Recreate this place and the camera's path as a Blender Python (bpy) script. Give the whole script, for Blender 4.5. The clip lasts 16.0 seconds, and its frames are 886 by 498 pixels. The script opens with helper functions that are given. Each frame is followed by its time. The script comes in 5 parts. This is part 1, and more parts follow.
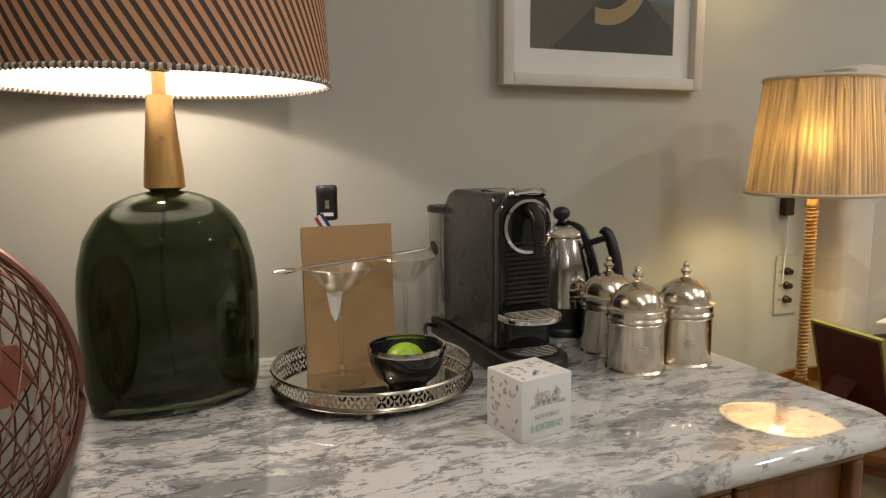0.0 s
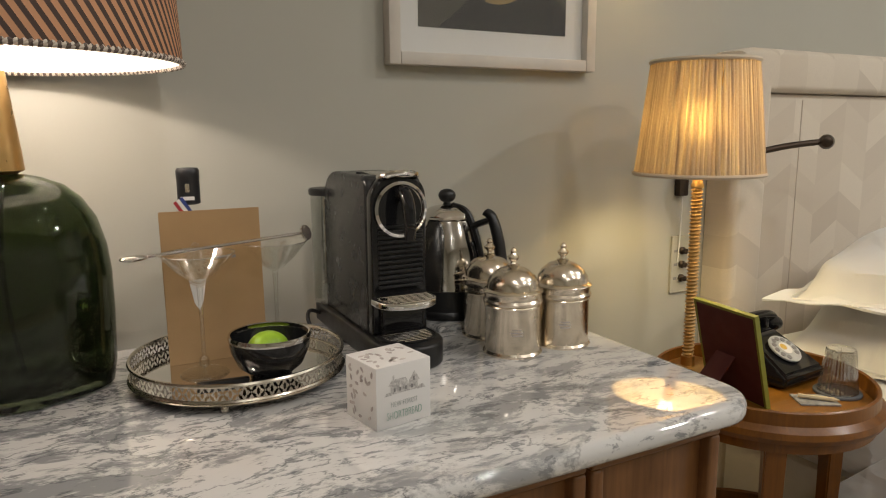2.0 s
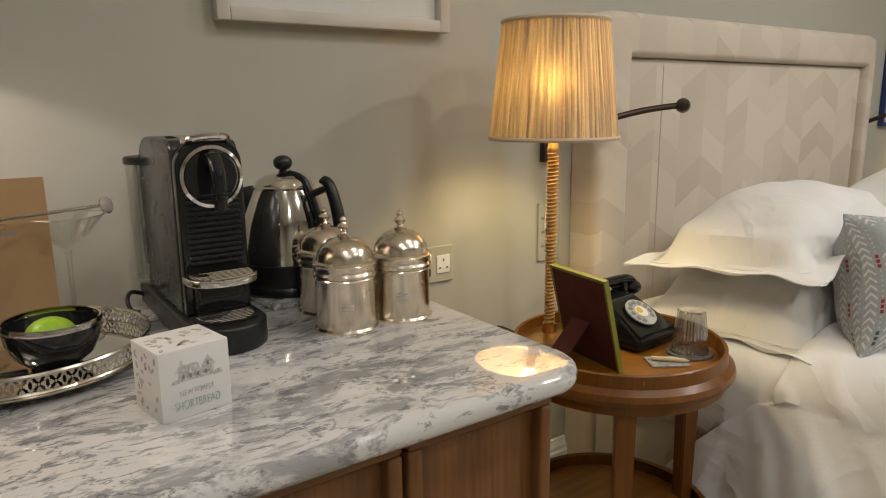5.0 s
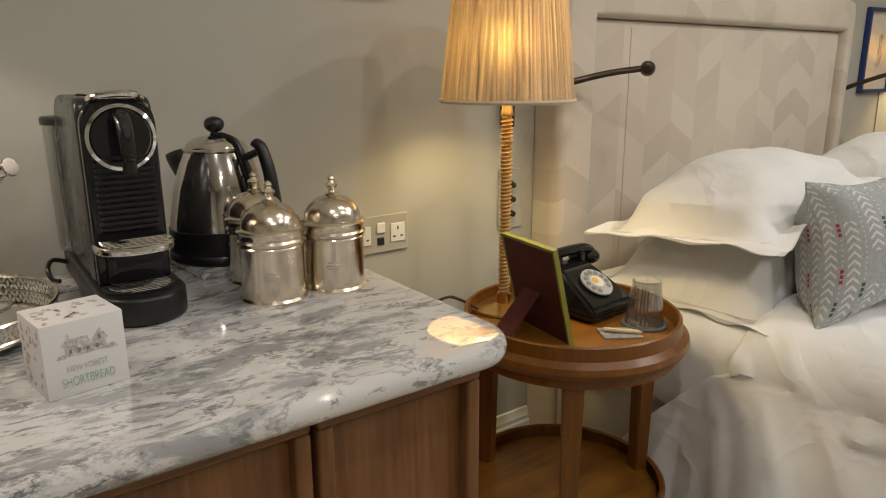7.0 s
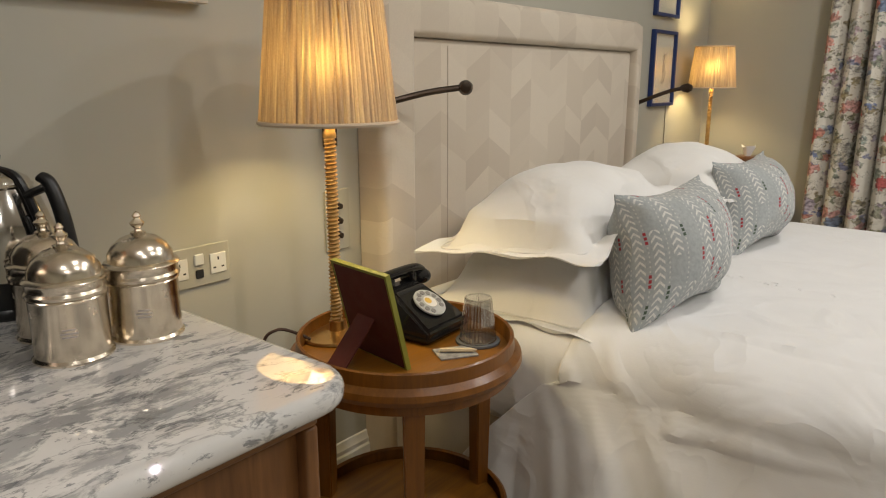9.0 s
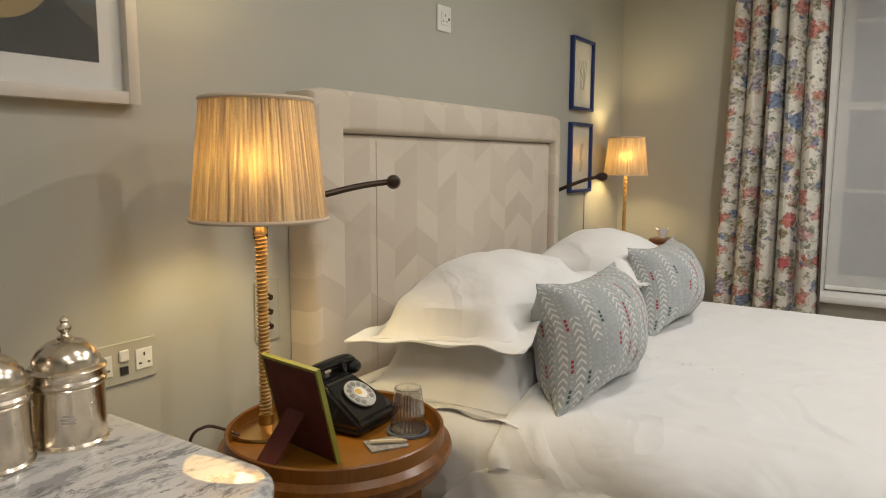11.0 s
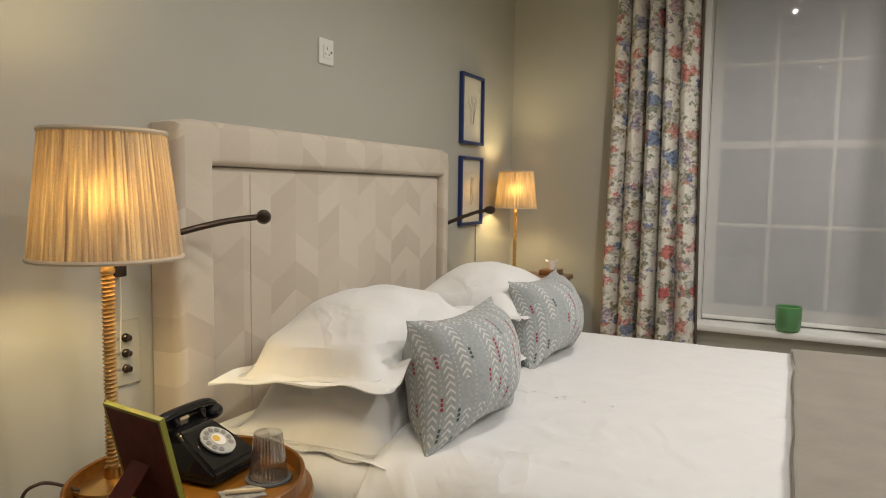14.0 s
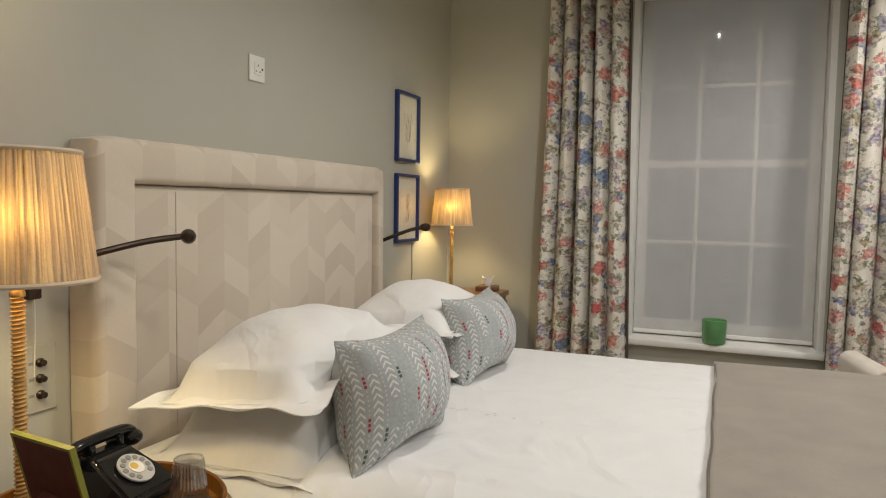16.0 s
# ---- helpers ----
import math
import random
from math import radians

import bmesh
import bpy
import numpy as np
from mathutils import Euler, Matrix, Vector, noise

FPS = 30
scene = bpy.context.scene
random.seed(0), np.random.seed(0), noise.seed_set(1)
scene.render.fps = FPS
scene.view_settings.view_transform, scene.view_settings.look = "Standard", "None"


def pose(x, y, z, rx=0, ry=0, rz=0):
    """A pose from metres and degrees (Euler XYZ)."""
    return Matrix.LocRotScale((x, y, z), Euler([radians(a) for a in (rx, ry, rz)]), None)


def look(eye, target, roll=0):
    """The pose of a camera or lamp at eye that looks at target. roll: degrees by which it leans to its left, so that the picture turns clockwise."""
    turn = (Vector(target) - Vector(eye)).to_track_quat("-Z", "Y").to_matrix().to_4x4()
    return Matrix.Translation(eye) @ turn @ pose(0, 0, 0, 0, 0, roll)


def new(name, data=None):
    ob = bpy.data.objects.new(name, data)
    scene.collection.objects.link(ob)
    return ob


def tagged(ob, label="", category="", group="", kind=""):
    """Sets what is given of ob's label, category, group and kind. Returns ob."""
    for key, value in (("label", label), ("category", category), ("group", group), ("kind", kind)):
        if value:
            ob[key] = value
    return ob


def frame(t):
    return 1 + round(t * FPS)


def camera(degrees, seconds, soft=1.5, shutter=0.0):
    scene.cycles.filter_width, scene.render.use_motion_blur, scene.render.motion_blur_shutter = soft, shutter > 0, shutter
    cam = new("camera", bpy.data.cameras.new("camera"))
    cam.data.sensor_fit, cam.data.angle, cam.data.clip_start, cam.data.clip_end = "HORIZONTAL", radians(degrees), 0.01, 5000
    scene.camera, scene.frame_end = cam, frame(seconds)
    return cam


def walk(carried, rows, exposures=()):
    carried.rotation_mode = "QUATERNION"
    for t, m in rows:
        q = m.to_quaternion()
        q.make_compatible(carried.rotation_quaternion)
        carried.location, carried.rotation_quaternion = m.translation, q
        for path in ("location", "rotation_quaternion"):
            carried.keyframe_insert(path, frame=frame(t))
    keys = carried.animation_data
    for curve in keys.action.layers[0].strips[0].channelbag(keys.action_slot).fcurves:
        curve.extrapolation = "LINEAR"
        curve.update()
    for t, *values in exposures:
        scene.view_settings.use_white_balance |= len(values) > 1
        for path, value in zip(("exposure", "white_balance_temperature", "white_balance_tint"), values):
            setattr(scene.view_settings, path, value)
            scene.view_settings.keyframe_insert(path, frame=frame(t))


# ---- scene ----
cam = camera(64.7, 16.0, soft=1.1)
PATH = [
    (0, (0.059, 0.812, 1.191), (0.842, 2.63, 0.905), -0.4),
    (0.5, (0.085, 0.809, 1.191), (0.889, 2.613, 0.882), -0.4),
    (1, (0.113, 0.816, 1.187), (0.953, 2.601, 0.86), -0.4),
    (1.5, (0.149, 0.803, 1.186), (1.03, 2.567, 0.85), -0.4),
    (2, (0.175, 0.785, 1.19), (1.105, 2.523, 0.851), -0.3),
    (2.5, (0.191, 0.778, 1.191), (1.172, 2.489, 0.861), -0.4),
    (3, (0.208, 0.791, 1.191), (1.242, 2.469, 0.856), -0.2),
    (3.5, (0.233, 0.794, 1.185), (1.315, 2.442, 0.845), -0.4),
    (4, (0.265, 0.78, 1.187), (1.377, 2.402, 0.822), -0.2),
    (4.2, (0.281, 0.78, 1.182), (1.402, 2.394, 0.809), -0.3),
    (6.5, (0.413, 0.783, 1.152), (1.548, 2.359, 0.675), -0.2),
    (7, (0.438, 0.771, 1.149), (1.583, 2.334, 0.652), -0.2),
    (7.5, (0.438, 0.792, 1.161), (1.674, 2.279, 0.649), -0.4),
    (8, (0.448, 0.807, 1.165), (1.817, 2.174, 0.656), -0.2),
    (8.5, (0.462, 0.819, 1.167), (1.908, 2.104, 0.66), 0.1),
    (9, (0.468, 0.809, 1.171), (1.971, 2.042, 0.7), 0.0),
    (11.3, (0.433, 0.775, 1.222), (2.102, 1.852, 0.987), 0.4),
    (11.5, (0.44, 0.778, 1.226), (2.122, 1.836, 0.997), 0.6),
    (12, (0.458, 0.767, 1.222), (2.167, 1.785, 1.012), 0.6),
    (12.5, (0.484, 0.738, 1.224), (2.214, 1.721, 1.027), 0.5),
    (13, (0.5, 0.723, 1.23), (2.251, 1.669, 1.039), 0.7),
    (13.5, (0.505, 0.706, 1.229), (2.274, 1.622, 1.048), 0.8),
    (14, (0.507, 0.698, 1.233), (2.292, 1.585, 1.061), 0.8),
    (14.5, (0.508, 0.685, 1.237), (2.305, 1.547, 1.074), 0.9),
    (15, (0.503, 0.672, 1.233), (2.317, 1.501, 1.085), 0.8),
    (15.5, (0.511, 0.661, 1.231), (2.343, 1.452, 1.097), 0.6),
    (16, (0.516, 0.659, 1.245), (2.369, 1.401, 1.118), 0.9),
]
walk(cam, [(t, look(eye, target, roll)) for t, eye, target, roll in PATH])

# ---- world and light ----
world = bpy.data.worlds.new("night")
world.use_nodes = True
world.node_tree.nodes["Background"].inputs[0].default_value = (0.02, 0.022, 0.03, 1)
world.node_tree.nodes["Background"].inputs[1].default_value = 1.0
scene.world = world
scene.view_settings.exposure = 0.0


def lamp_point(name, at, watts, colour, radius):
    d = bpy.data.lights.new(name, "POINT")
    d.energy, d.color, d.shadow_soft_size = watts, colour, radius
    o = new(name, d)
    o.location = at
    return o


WARM = (1.0, 0.80, 0.41)
GREEN_LAMP = (0.093, 1.955)
BED_LAMP = (1.485, 1.958)
FAR_LAMP = (4.22, 2.09)
lamp_point("bulb_green_lamp", (GREEN_LAMP[0], GREEN_LAMP[1], 1.40), 6.4, (1.0, 0.86, 0.74), 0.022)
lamp_point("bulb_bedside_lamp", (BED_LAMP[0], BED_LAMP[1], 1.205), 7.2, WARM, 0.042)
lamp_point("bulb_far_lamp", (FAR_LAMP[0], FAR_LAMP[1], 1.23), 7.5, WARM, 0.036)
CEIL = 2.62
DOWNLIGHTS = [(0.3, 0.5, 20), (1.9, -0.3, 28), (3.0, 0.75, 42), (0.3, -1.0, 36), (3.6, -0.6, 88), (1.6, 0.9, 17)]
for dx, dy, watts in DOWNLIGHTS:
    d = bpy.data.lights.new("downlight_beam", "SPOT")
    d.energy, d.color, d.shadow_soft_size = watts, (1.0, 0.96, 0.91), 0.09 if watts > 80 else 0.013
    d.spot_size, d.spot_blend = radians(168), 0.6
    o = new("downlight_beam", d)
    o.location = (dx, dy, CEIL - 0.03)


# ---- materials ----
class Nodes:
    """A small helper that wires shader nodes."""

    def __init__(self, name):
        self.m = bpy.data.materials.new(name)
        self.m.use_nodes = True
        self.t = self.m.node_tree
        self.b = self.t.nodes["Principled BSDF"]
        self.co = self.t.nodes.new("ShaderNodeTexCoord").outputs["Object"]

    def link(self, value, socket):
        if hasattr(value, "is_output"):
            self.t.links.new(value, socket)
        elif isinstance(value, tuple) and len(value) == 3 and socket.type == "RGBA":
            socket.default_value = (*value, 1)
        else:
            socket.default_value = value

    def node(self, kind, out=0, props=(), **ins):
        n = self.t.nodes.new(kind)
        for k, v in props:
            if k == "operation":
                n.operation = v
            elif k == "dims":
                n.noise_dimensions = v
            elif k == "feature":
                n.feature = v
            elif k == "blend":
                n.blend_type = v
        for k, v in ins.items():
            key = int(k[1:]) if k[0] == "i" and k[1:].isdigit() else k
            self.link(v, n.inputs[key])
        return n.outputs[out]

    def math(self, op, a, b=0.0):
        return self.node("ShaderNodeMath", props=(("operation", op),), i0=a, i1=b)

    def vec(self, a, s):
        n = self.t.nodes.new("ShaderNodeMapping")
        self.link(a, n.inputs[0])
        n.inputs["Scale"].default_value = s if isinstance(s, tuple) else (s, s, s)
        return n.outputs[0]

    def noise(self, scale, detail=4.0, rough=0.55, distort=0.0, co=None, out=0):
        return self.node("ShaderNodeTexNoise", out, Vector=co or self.co, Scale=scale, Detail=detail, Roughness=rough, Distortion=distort)

    def ramp(self, fac, *stops):
        n = self.t.nodes.new("ShaderNodeValToRGB")
        self.link(fac, n.inputs[0])
        e = n.color_ramp.elements
        while len(e) < len(stops):
            e.new(0.5)
        for el, (p, c) in zip(e, stops):
            el.position = p
            el.color = (*c, 1) if isinstance(c, tuple) else (c, c, c, 1)
        return n.outputs[0]

    def mix(self, fac, a, b, blend="MIX"):
        n = self.t.nodes.new("ShaderNodeMixRGB")
        n.blend_type = blend
        self.link(fac, n.inputs[0])
        self.link(a, n.inputs[1])
        self.link(b, n.inputs[2])
        return n.outputs[0]

    def xyz(self, co=None):
        n = self.t.nodes.new("ShaderNodeSeparateXYZ")
        self.link(co or self.co, n.inputs[0])
        return n.outputs

    def bump(self, height, strength=0.3, distance=0.002):
        n = self.t.nodes.new("ShaderNodeBump")
        self.link(height, n.inputs["Height"])
        n.inputs["Strength"].default_value, n.inputs["Distance"].default_value = strength, distance
        self.t.links.new(n.outputs[0], self.b.inputs["Normal"])

    def set(self, **ins):
        for k, v in ins.items():
            self.link(v, self.b.inputs[k.replace("_", " ")])
        return self.m


def plain(name, colour, rough=0.5, metal=0.0, vary=0.12, scale=14.0, bump=0.0, bscale=160.0, **more):
    k = Nodes(name)
    dark = tuple(c * (1 - vary) for c in colour)
    light = tuple(min(1, c * (1 + vary)) for c in colour)
    col = k.ramp(k.noise(scale, 5), (0.3, dark), (0.7, light))
    rg = k.ramp(k.noise(scale * 2.3, 3), (0.3, max(0, rough - 0.06)), (0.7, min(1, rough + 0.06)))
    k.set(Base_Color=col, Roughness=rg, Metallic=metal, **more)
    if bump:
        k.bump(k.noise(bscale, 3), bump)
    return k.m


def fabric(name, colour, thread=900.0, bump=0.25, vary=0.07, sheen=0.2, rumple=0.0):
    k = Nodes(name)
    x, y, z = k.xyz()
    weave = k.math("MULTIPLY", k.math("SINE", k.math("MULTIPLY", k.math("ADD", x, y), thread)), k.math("SINE", k.math("MULTIPLY", k.math("ADD", z, y), thread)))
    dark = tuple(c * (1 - vary) for c in colour)
    light = tuple(min(1, c * (1 + vary)) for c in colour)
    k.set(Base_Color=k.ramp(k.noise(9.0, 6), (0.3, dark), (0.7, light)), Roughness=0.85, Sheen_Weight=sheen)
    fine = k.math("ADD", k.noise(60.0, 4), k.math("MULTIPLY", weave, 0.15))
    if rumple:
        crumple = k.ramp(k.math("ABSOLUTE", k.math("SUBTRACT", k.noise(3.6, 3, 0.45, 0.8), 0.5)), (0.0, 1.0), (0.10, 0.0))
        k.bump(k.math("ADD", k.math("MULTIPLY", fine, 0.06), crumple), rumple, 0.012)
    else:
        k.bump(fine, bump, 0.0015)
    return k.m


def glass(name, colour, rough=0.0, ior=1.46):
    k = Nodes(name)
    return k.set(Base_Color=colour, Roughness=rough, IOR=ior, Transmission_Weight=1.0)


def thin_glass(name, tint, gloss=0.05):
    """Thin clear glass: clear straight through, glossier at a glancing angle."""
    k = Nodes(name)
    facing = k.node("ShaderNodeLayerWeight", 1, Blend=0.5)
    fr = k.math("ADD", k.math("MULTIPLY", k.math("POWER", facing, 3.5), 0.6), gloss)
    gl = k.node("ShaderNodeBsdfGlossy", Color=(1, 1, 1), Roughness=0.02)
    tr = k.node("ShaderNodeBsdfTransparent", Color=tint)
    k.t.links.new(k.node("ShaderNodeMixShader", i0=fr, i1=tr, i2=gl), k.t.nodes["Material Output"].inputs[0])
    return k.m


def wood(name, dark, light, scale=1.0, rough=0.38, axis="z", coat=0.2):
    k = Nodes(name)
    st = {"x": (1.5, 22, 22), "y": (22, 1.5, 22), "z": (22, 22, 1.5)}[axis]
    co = k.vec(k.co, tuple(s * scale for s in st))
    grain = k.noise(1.6, 7, 0.6, 0.9, co)
    fine = k.noise(9.0, 3, 0.6, 0.3, co)
    mixed = k.math("ADD", k.math("MULTIPLY", grain, 0.7), k.math("MULTIPLY", fine, 0.3))
    k.set(Base_Color=k.ramp(mixed, (0.32, dark), (0.66, light)), Roughness=k.ramp(fine, (0.3, rough - 0.06), (0.7, rough + 0.1)), Coat_Weight=coat, Coat_Roughness=0.2)
    k.bump(fine, 0.12, 0.001)
    return k.m


def paint_wall():
    k = Nodes("wall_paint")
    k.set(Base_Color=k.ramp(k.noise(1.3, 5), (0.3, (0.435, 0.425, 0.365)), (0.7, (0.465, 0.453, 0.39))), Roughness=k.ramp(k.noise(6.0), (0.3, 0.48), (0.7, 0.6)))
    k.bump(k.noise(220.0, 3), 0.10, 0.001)
    return k.m


def marble():
    k = Nodes("white_marble")
    mp = k.t.nodes.new("ShaderNodeMapping")
    k.link(k.co, mp.inputs[0])
    mp.inputs["Rotation"].default_value = (0, 0, radians(24))
    mp.inputs["Scale"].default_value = (0.72, 1.7, 1.3)
    warp = k.node("ShaderNodeVectorMath", props=(("operation", "ADD"),), i0=mp.outputs[0], i1=k.node("ShaderNodeVectorMath", props=(("operation", "SCALE"),), i0=k.noise(4.0, 3, 0.5, out=1), Scale=0.16))
    field = k.ramp(k.noise(2.6, 3, 0.5), (0.36, 0.35), (0.56, 1.0))
    broad = k.ramp(k.noise(12.0, 10, 0.72, 0.0, warp), (0.495, 0.0), (0.565, 1.0))
    dash = k.ramp(k.noise(30.0, 8, 0.70, 0.0, warp), (0.555, 0.0), (0.60, 1.0))
    ridge = k.ramp(k.math("ABSOLUTE", k.math("SUBTRACT", k.noise(7.0, 6, 0.6, 0.0, warp), 0.5)), (0.0, 1.0), (0.014, 0.0))
    base = k.mix(k.math("MULTIPLY", k.math("MULTIPLY", broad, field), 0.9), (0.70, 0.69, 0.675), (0.27, 0.275, 0.285))
    base = k.mix(k.math("MULTIPLY", dash, 0.85), base, (0.22, 0.225, 0.235))
    base = k.mix(k.math("MULTIPLY", k.math("MULTIPLY", ridge, field), 0.8), base, (0.11, 0.115, 0.125))
    return k.set(Base_Color=base, Roughness=0.05, Coat_Weight=1.0, Coat_Roughness=0.012, Specular_IOR_Level=0.8)


def stripes():
    k = Nodes("striped_shade")
    x, y, z = k.xyz()
    ang = k.math("MULTIPLY", k.math("ARCTAN2", y, x), 0.255)
    u = k.math("ADD", ang, k.math("MULTIPLY", z, 0.62))
    f = k.math("FRACT", k.math("MULTIPLY", u, 62.0))
    col = k.mix(k.ramp(f, (0.50, 0.0), (0.56, 1.0)), (0.66, 0.34, 0.185), (0.085, 0.055, 0.045))
    k.set(Base_Color=col, Roughness=0.8)
    tr = k.node("ShaderNodeBsdfTranslucent", Color=k.mix(0.4, col, (0.5, 0.2, 0.1)))
    out = k.node("ShaderNodeMixShader", i0=0.08, i1=k.b.outputs[0], i2=tr)
    k.t.links.new(out, k.t.nodes["Material Output"].inputs[0])
    return k.m


def translucent(name, colour, share, through_colour=None, pleat=0):
    k = Nodes(name)
    col = k.ramp(k.noise(40.0, 4), (0.3, tuple(c * 0.9 for c in colour)), (0.7, colour))
    k.set(Base_Color=col, Roughness=0.85)
    tr = k.node("ShaderNodeBsdfTranslucent", Color=through_colour or colour)
    out = k.node("ShaderNodeMixShader", i0=share, i1=k.b.outputs[0], i2=tr)
    k.t.links.new(out, k.t.nodes["Material Output"].inputs[0])
    k.bump(k.noise(300.0, 2), 0.2, 0.001)
    return k.m


def pleated():
    k = Nodes("pleated_silk")
    x, y, z = k.xyz()
    ang = k.math("ARCTAN2", y, x)
    co = k.node("ShaderNodeCombineXYZ", X=k.math("MULTIPLY", ang, 9.0), Y=k.math("MULTIPLY", z, 2.2))
    streak = k.noise(2.2, 4, 0.65, 0.2, co)
    weave = k.noise(260.0, 3)
    dens = k.math("ADD", k.math("MULTIPLY", streak, 0.8), k.math("MULTIPLY", weave, 0.2))
    k.set(Base_Color=k.ramp(dens, (0.35, (0.34, 0.27, 0.19)), (0.65, (0.50, 0.415, 0.30))), Roughness=0.85)
    tr = k.node("ShaderNodeBsdfTranslucent", Color=k.ramp(dens, (0.38, (0.16, 0.085, 0.03)), (0.50, (0.55, 0.33, 0.12)), (0.64, (1.0, 0.72, 0.27))))
    fwd = k.node("ShaderNodeBsdfRefraction", Color=k.ramp(dens, (0.38, (0.10, 0.05, 0.015)), (0.52, (0.5, 0.3, 0.1)), (0.64, (1.0, 0.74, 0.3))), Roughness=0.88, IOR=1.3)
    glow = k.node("ShaderNodeMixShader", i0=0.24, i1=tr, i2=fwd)
    out = k.node("ShaderNodeMixShader", i0=0.085, i1=k.b.outputs[0], i2=glow)
    k.t.links.new(out, k.t.nodes["Material Output"].inputs[0])
    k.bump(streak, 0.4, 0.002)
    return k.m


def chevron_cloth():
    k = Nodes("headboard_cloth")
    x, y, z = k.xyz()
    u = k.math("DIVIDE", x, 0.125)
    col = k.math("FLOOR", u)
    par = k.math("SUBTRACT", k.math("MULTIPLY", k.math("MODULO", k.math("ABSOLUTE", col), 2.0), 2.0), 1.0)
    v = k.math("ADD", k.math("DIVIDE", z, 0.095), k.math("MULTIPLY", k.math("MULTIPLY", k.math("FRACT", u), par), 0.75))
    v = k.math("ADD", v, k.math("MULTIPLY", par, -0.37))
    comb = k.node("ShaderNodeCombineXYZ", X=col, Y=k.math("FLOOR", v))
    rnd = k.node("ShaderNodeTexWhiteNoise", 0, Vector=comb)
    base = k.ramp(rnd, (0.0, (0.55, 0.475, 0.38)), (0.45, (0.62, 0.545, 0.44)), (0.75, (0.68, 0.605, 0.495)))
    base = k.mix(k.ramp(k.noise(300.0, 3), (0.35, 0.0), (0.7, 0.35)), base, (0.52, 0.45, 0.38))
    k.set(Base_Color=base, Roughness=0.9, Sheen_Weight=0.25)
    k.bump(k.noise(420.0, 2), 0.3, 0.0012)
    return k.m


def floral():
    k = Nodes("floral_linen")
    geo = k.node("ShaderNodeUVMap", 0)
    warp = k.node("ShaderNodeVectorMath", props=(("operation", "ADD"),), i0=geo, i1=k.node("ShaderNodeVectorMath", props=(("operation", "SCALE"),), i0=k.noise(22.0, 5, 0.7, co=geo, out=1), Scale=0.11))
    base = k.ramp(k.noise(30.0, 3, co=geo), (0.3, (0.66, 0.625, 0.545)), (0.7, (0.76, 0.725, 0.65)))

    def blobs(scale, keep, size, ramp, offset):
        n = k.t.nodes.new("ShaderNodeTexVoronoi")
        mp = k.t.nodes.new("ShaderNodeMapping")
        mp.inputs["Location"].default_value = (offset, offset * 0.7, 0)
        k.link(warp, mp.inputs[0])
        k.t.links.new(mp.outputs[0], n.inputs["Vector"])
        n.inputs["Scale"].default_value = scale
        sep = k.t.nodes.new("ShaderNodeSeparateColor")
        k.t.links.new(n.outputs["Color"], sep.inputs[0])
        on = k.math("LESS_THAN", sep.outputs[0], keep)
        edge = k.math("LESS_THAN", n.outputs["Distance"], size)
        petal = k.ramp(k.noise(60.0, 4, co=geo), (0.38, (0.45, 0.42, 0.45)), (0.5, (1.0, 0.95, 0.9)), (0.68, (1.4, 1.4, 1.4)))
        col = k.ramp(sep.outputs[1], *ramp)
        return k.math("MULTIPLY", on, edge), k.mix(1.0, col, petal, "MULTIPLY")

    leaf = ((0.0, (0.22, 0.22, 0.13)), (0.4, (0.28, 0.33, 0.30)), (0.7, (0.34, 0.30, 0.19)))
    wash = ((0.0, (0.42, 0.45, 0.44)), (0.5, (0.52, 0.50, 0.44)))
    small = ((0.0, (0.13, 0.19, 0.36)), (0.52, (0.45, 0.40, 0.45)), (0.8, (0.52, 0.25, 0.20)))
    big = ((0.0, (0.48, 0.11, 0.11)), (0.3, (0.62, 0.31, 0.26)), (0.62, (0.46, 0.40, 0.45)), (0.9, (0.19, 0.25, 0.37)))
    for args in ((10.0, 0.6, 0.44, wash, 2.2), (15.0, 0.5, 0.37, leaf, 3.1), (24.0, 0.45, 0.36, leaf, 9.7), (16.0, 0.50, 0.37, small, 5.3), (9.5, 0.68, 0.37, big, 1.2)):
        m, c = blobs(*args)
        base = k.mix(m, base, c)
    line = k.math("LESS_THAN", k.math("ABSOLUTE", k.math("SUBTRACT", k.noise(11.0, 2, co=warp), 0.5)), 0.008)
    base = k.mix(k.math("MULTIPLY", line, 0.7), base, (0.16, 0.14, 0.10))
    k.set(Base_Color=base, Roughness=0.85, Sheen_Weight=0.1)
    k.bump(k.noise(500.0, 2), 0.2, 0.001)
    return k.m


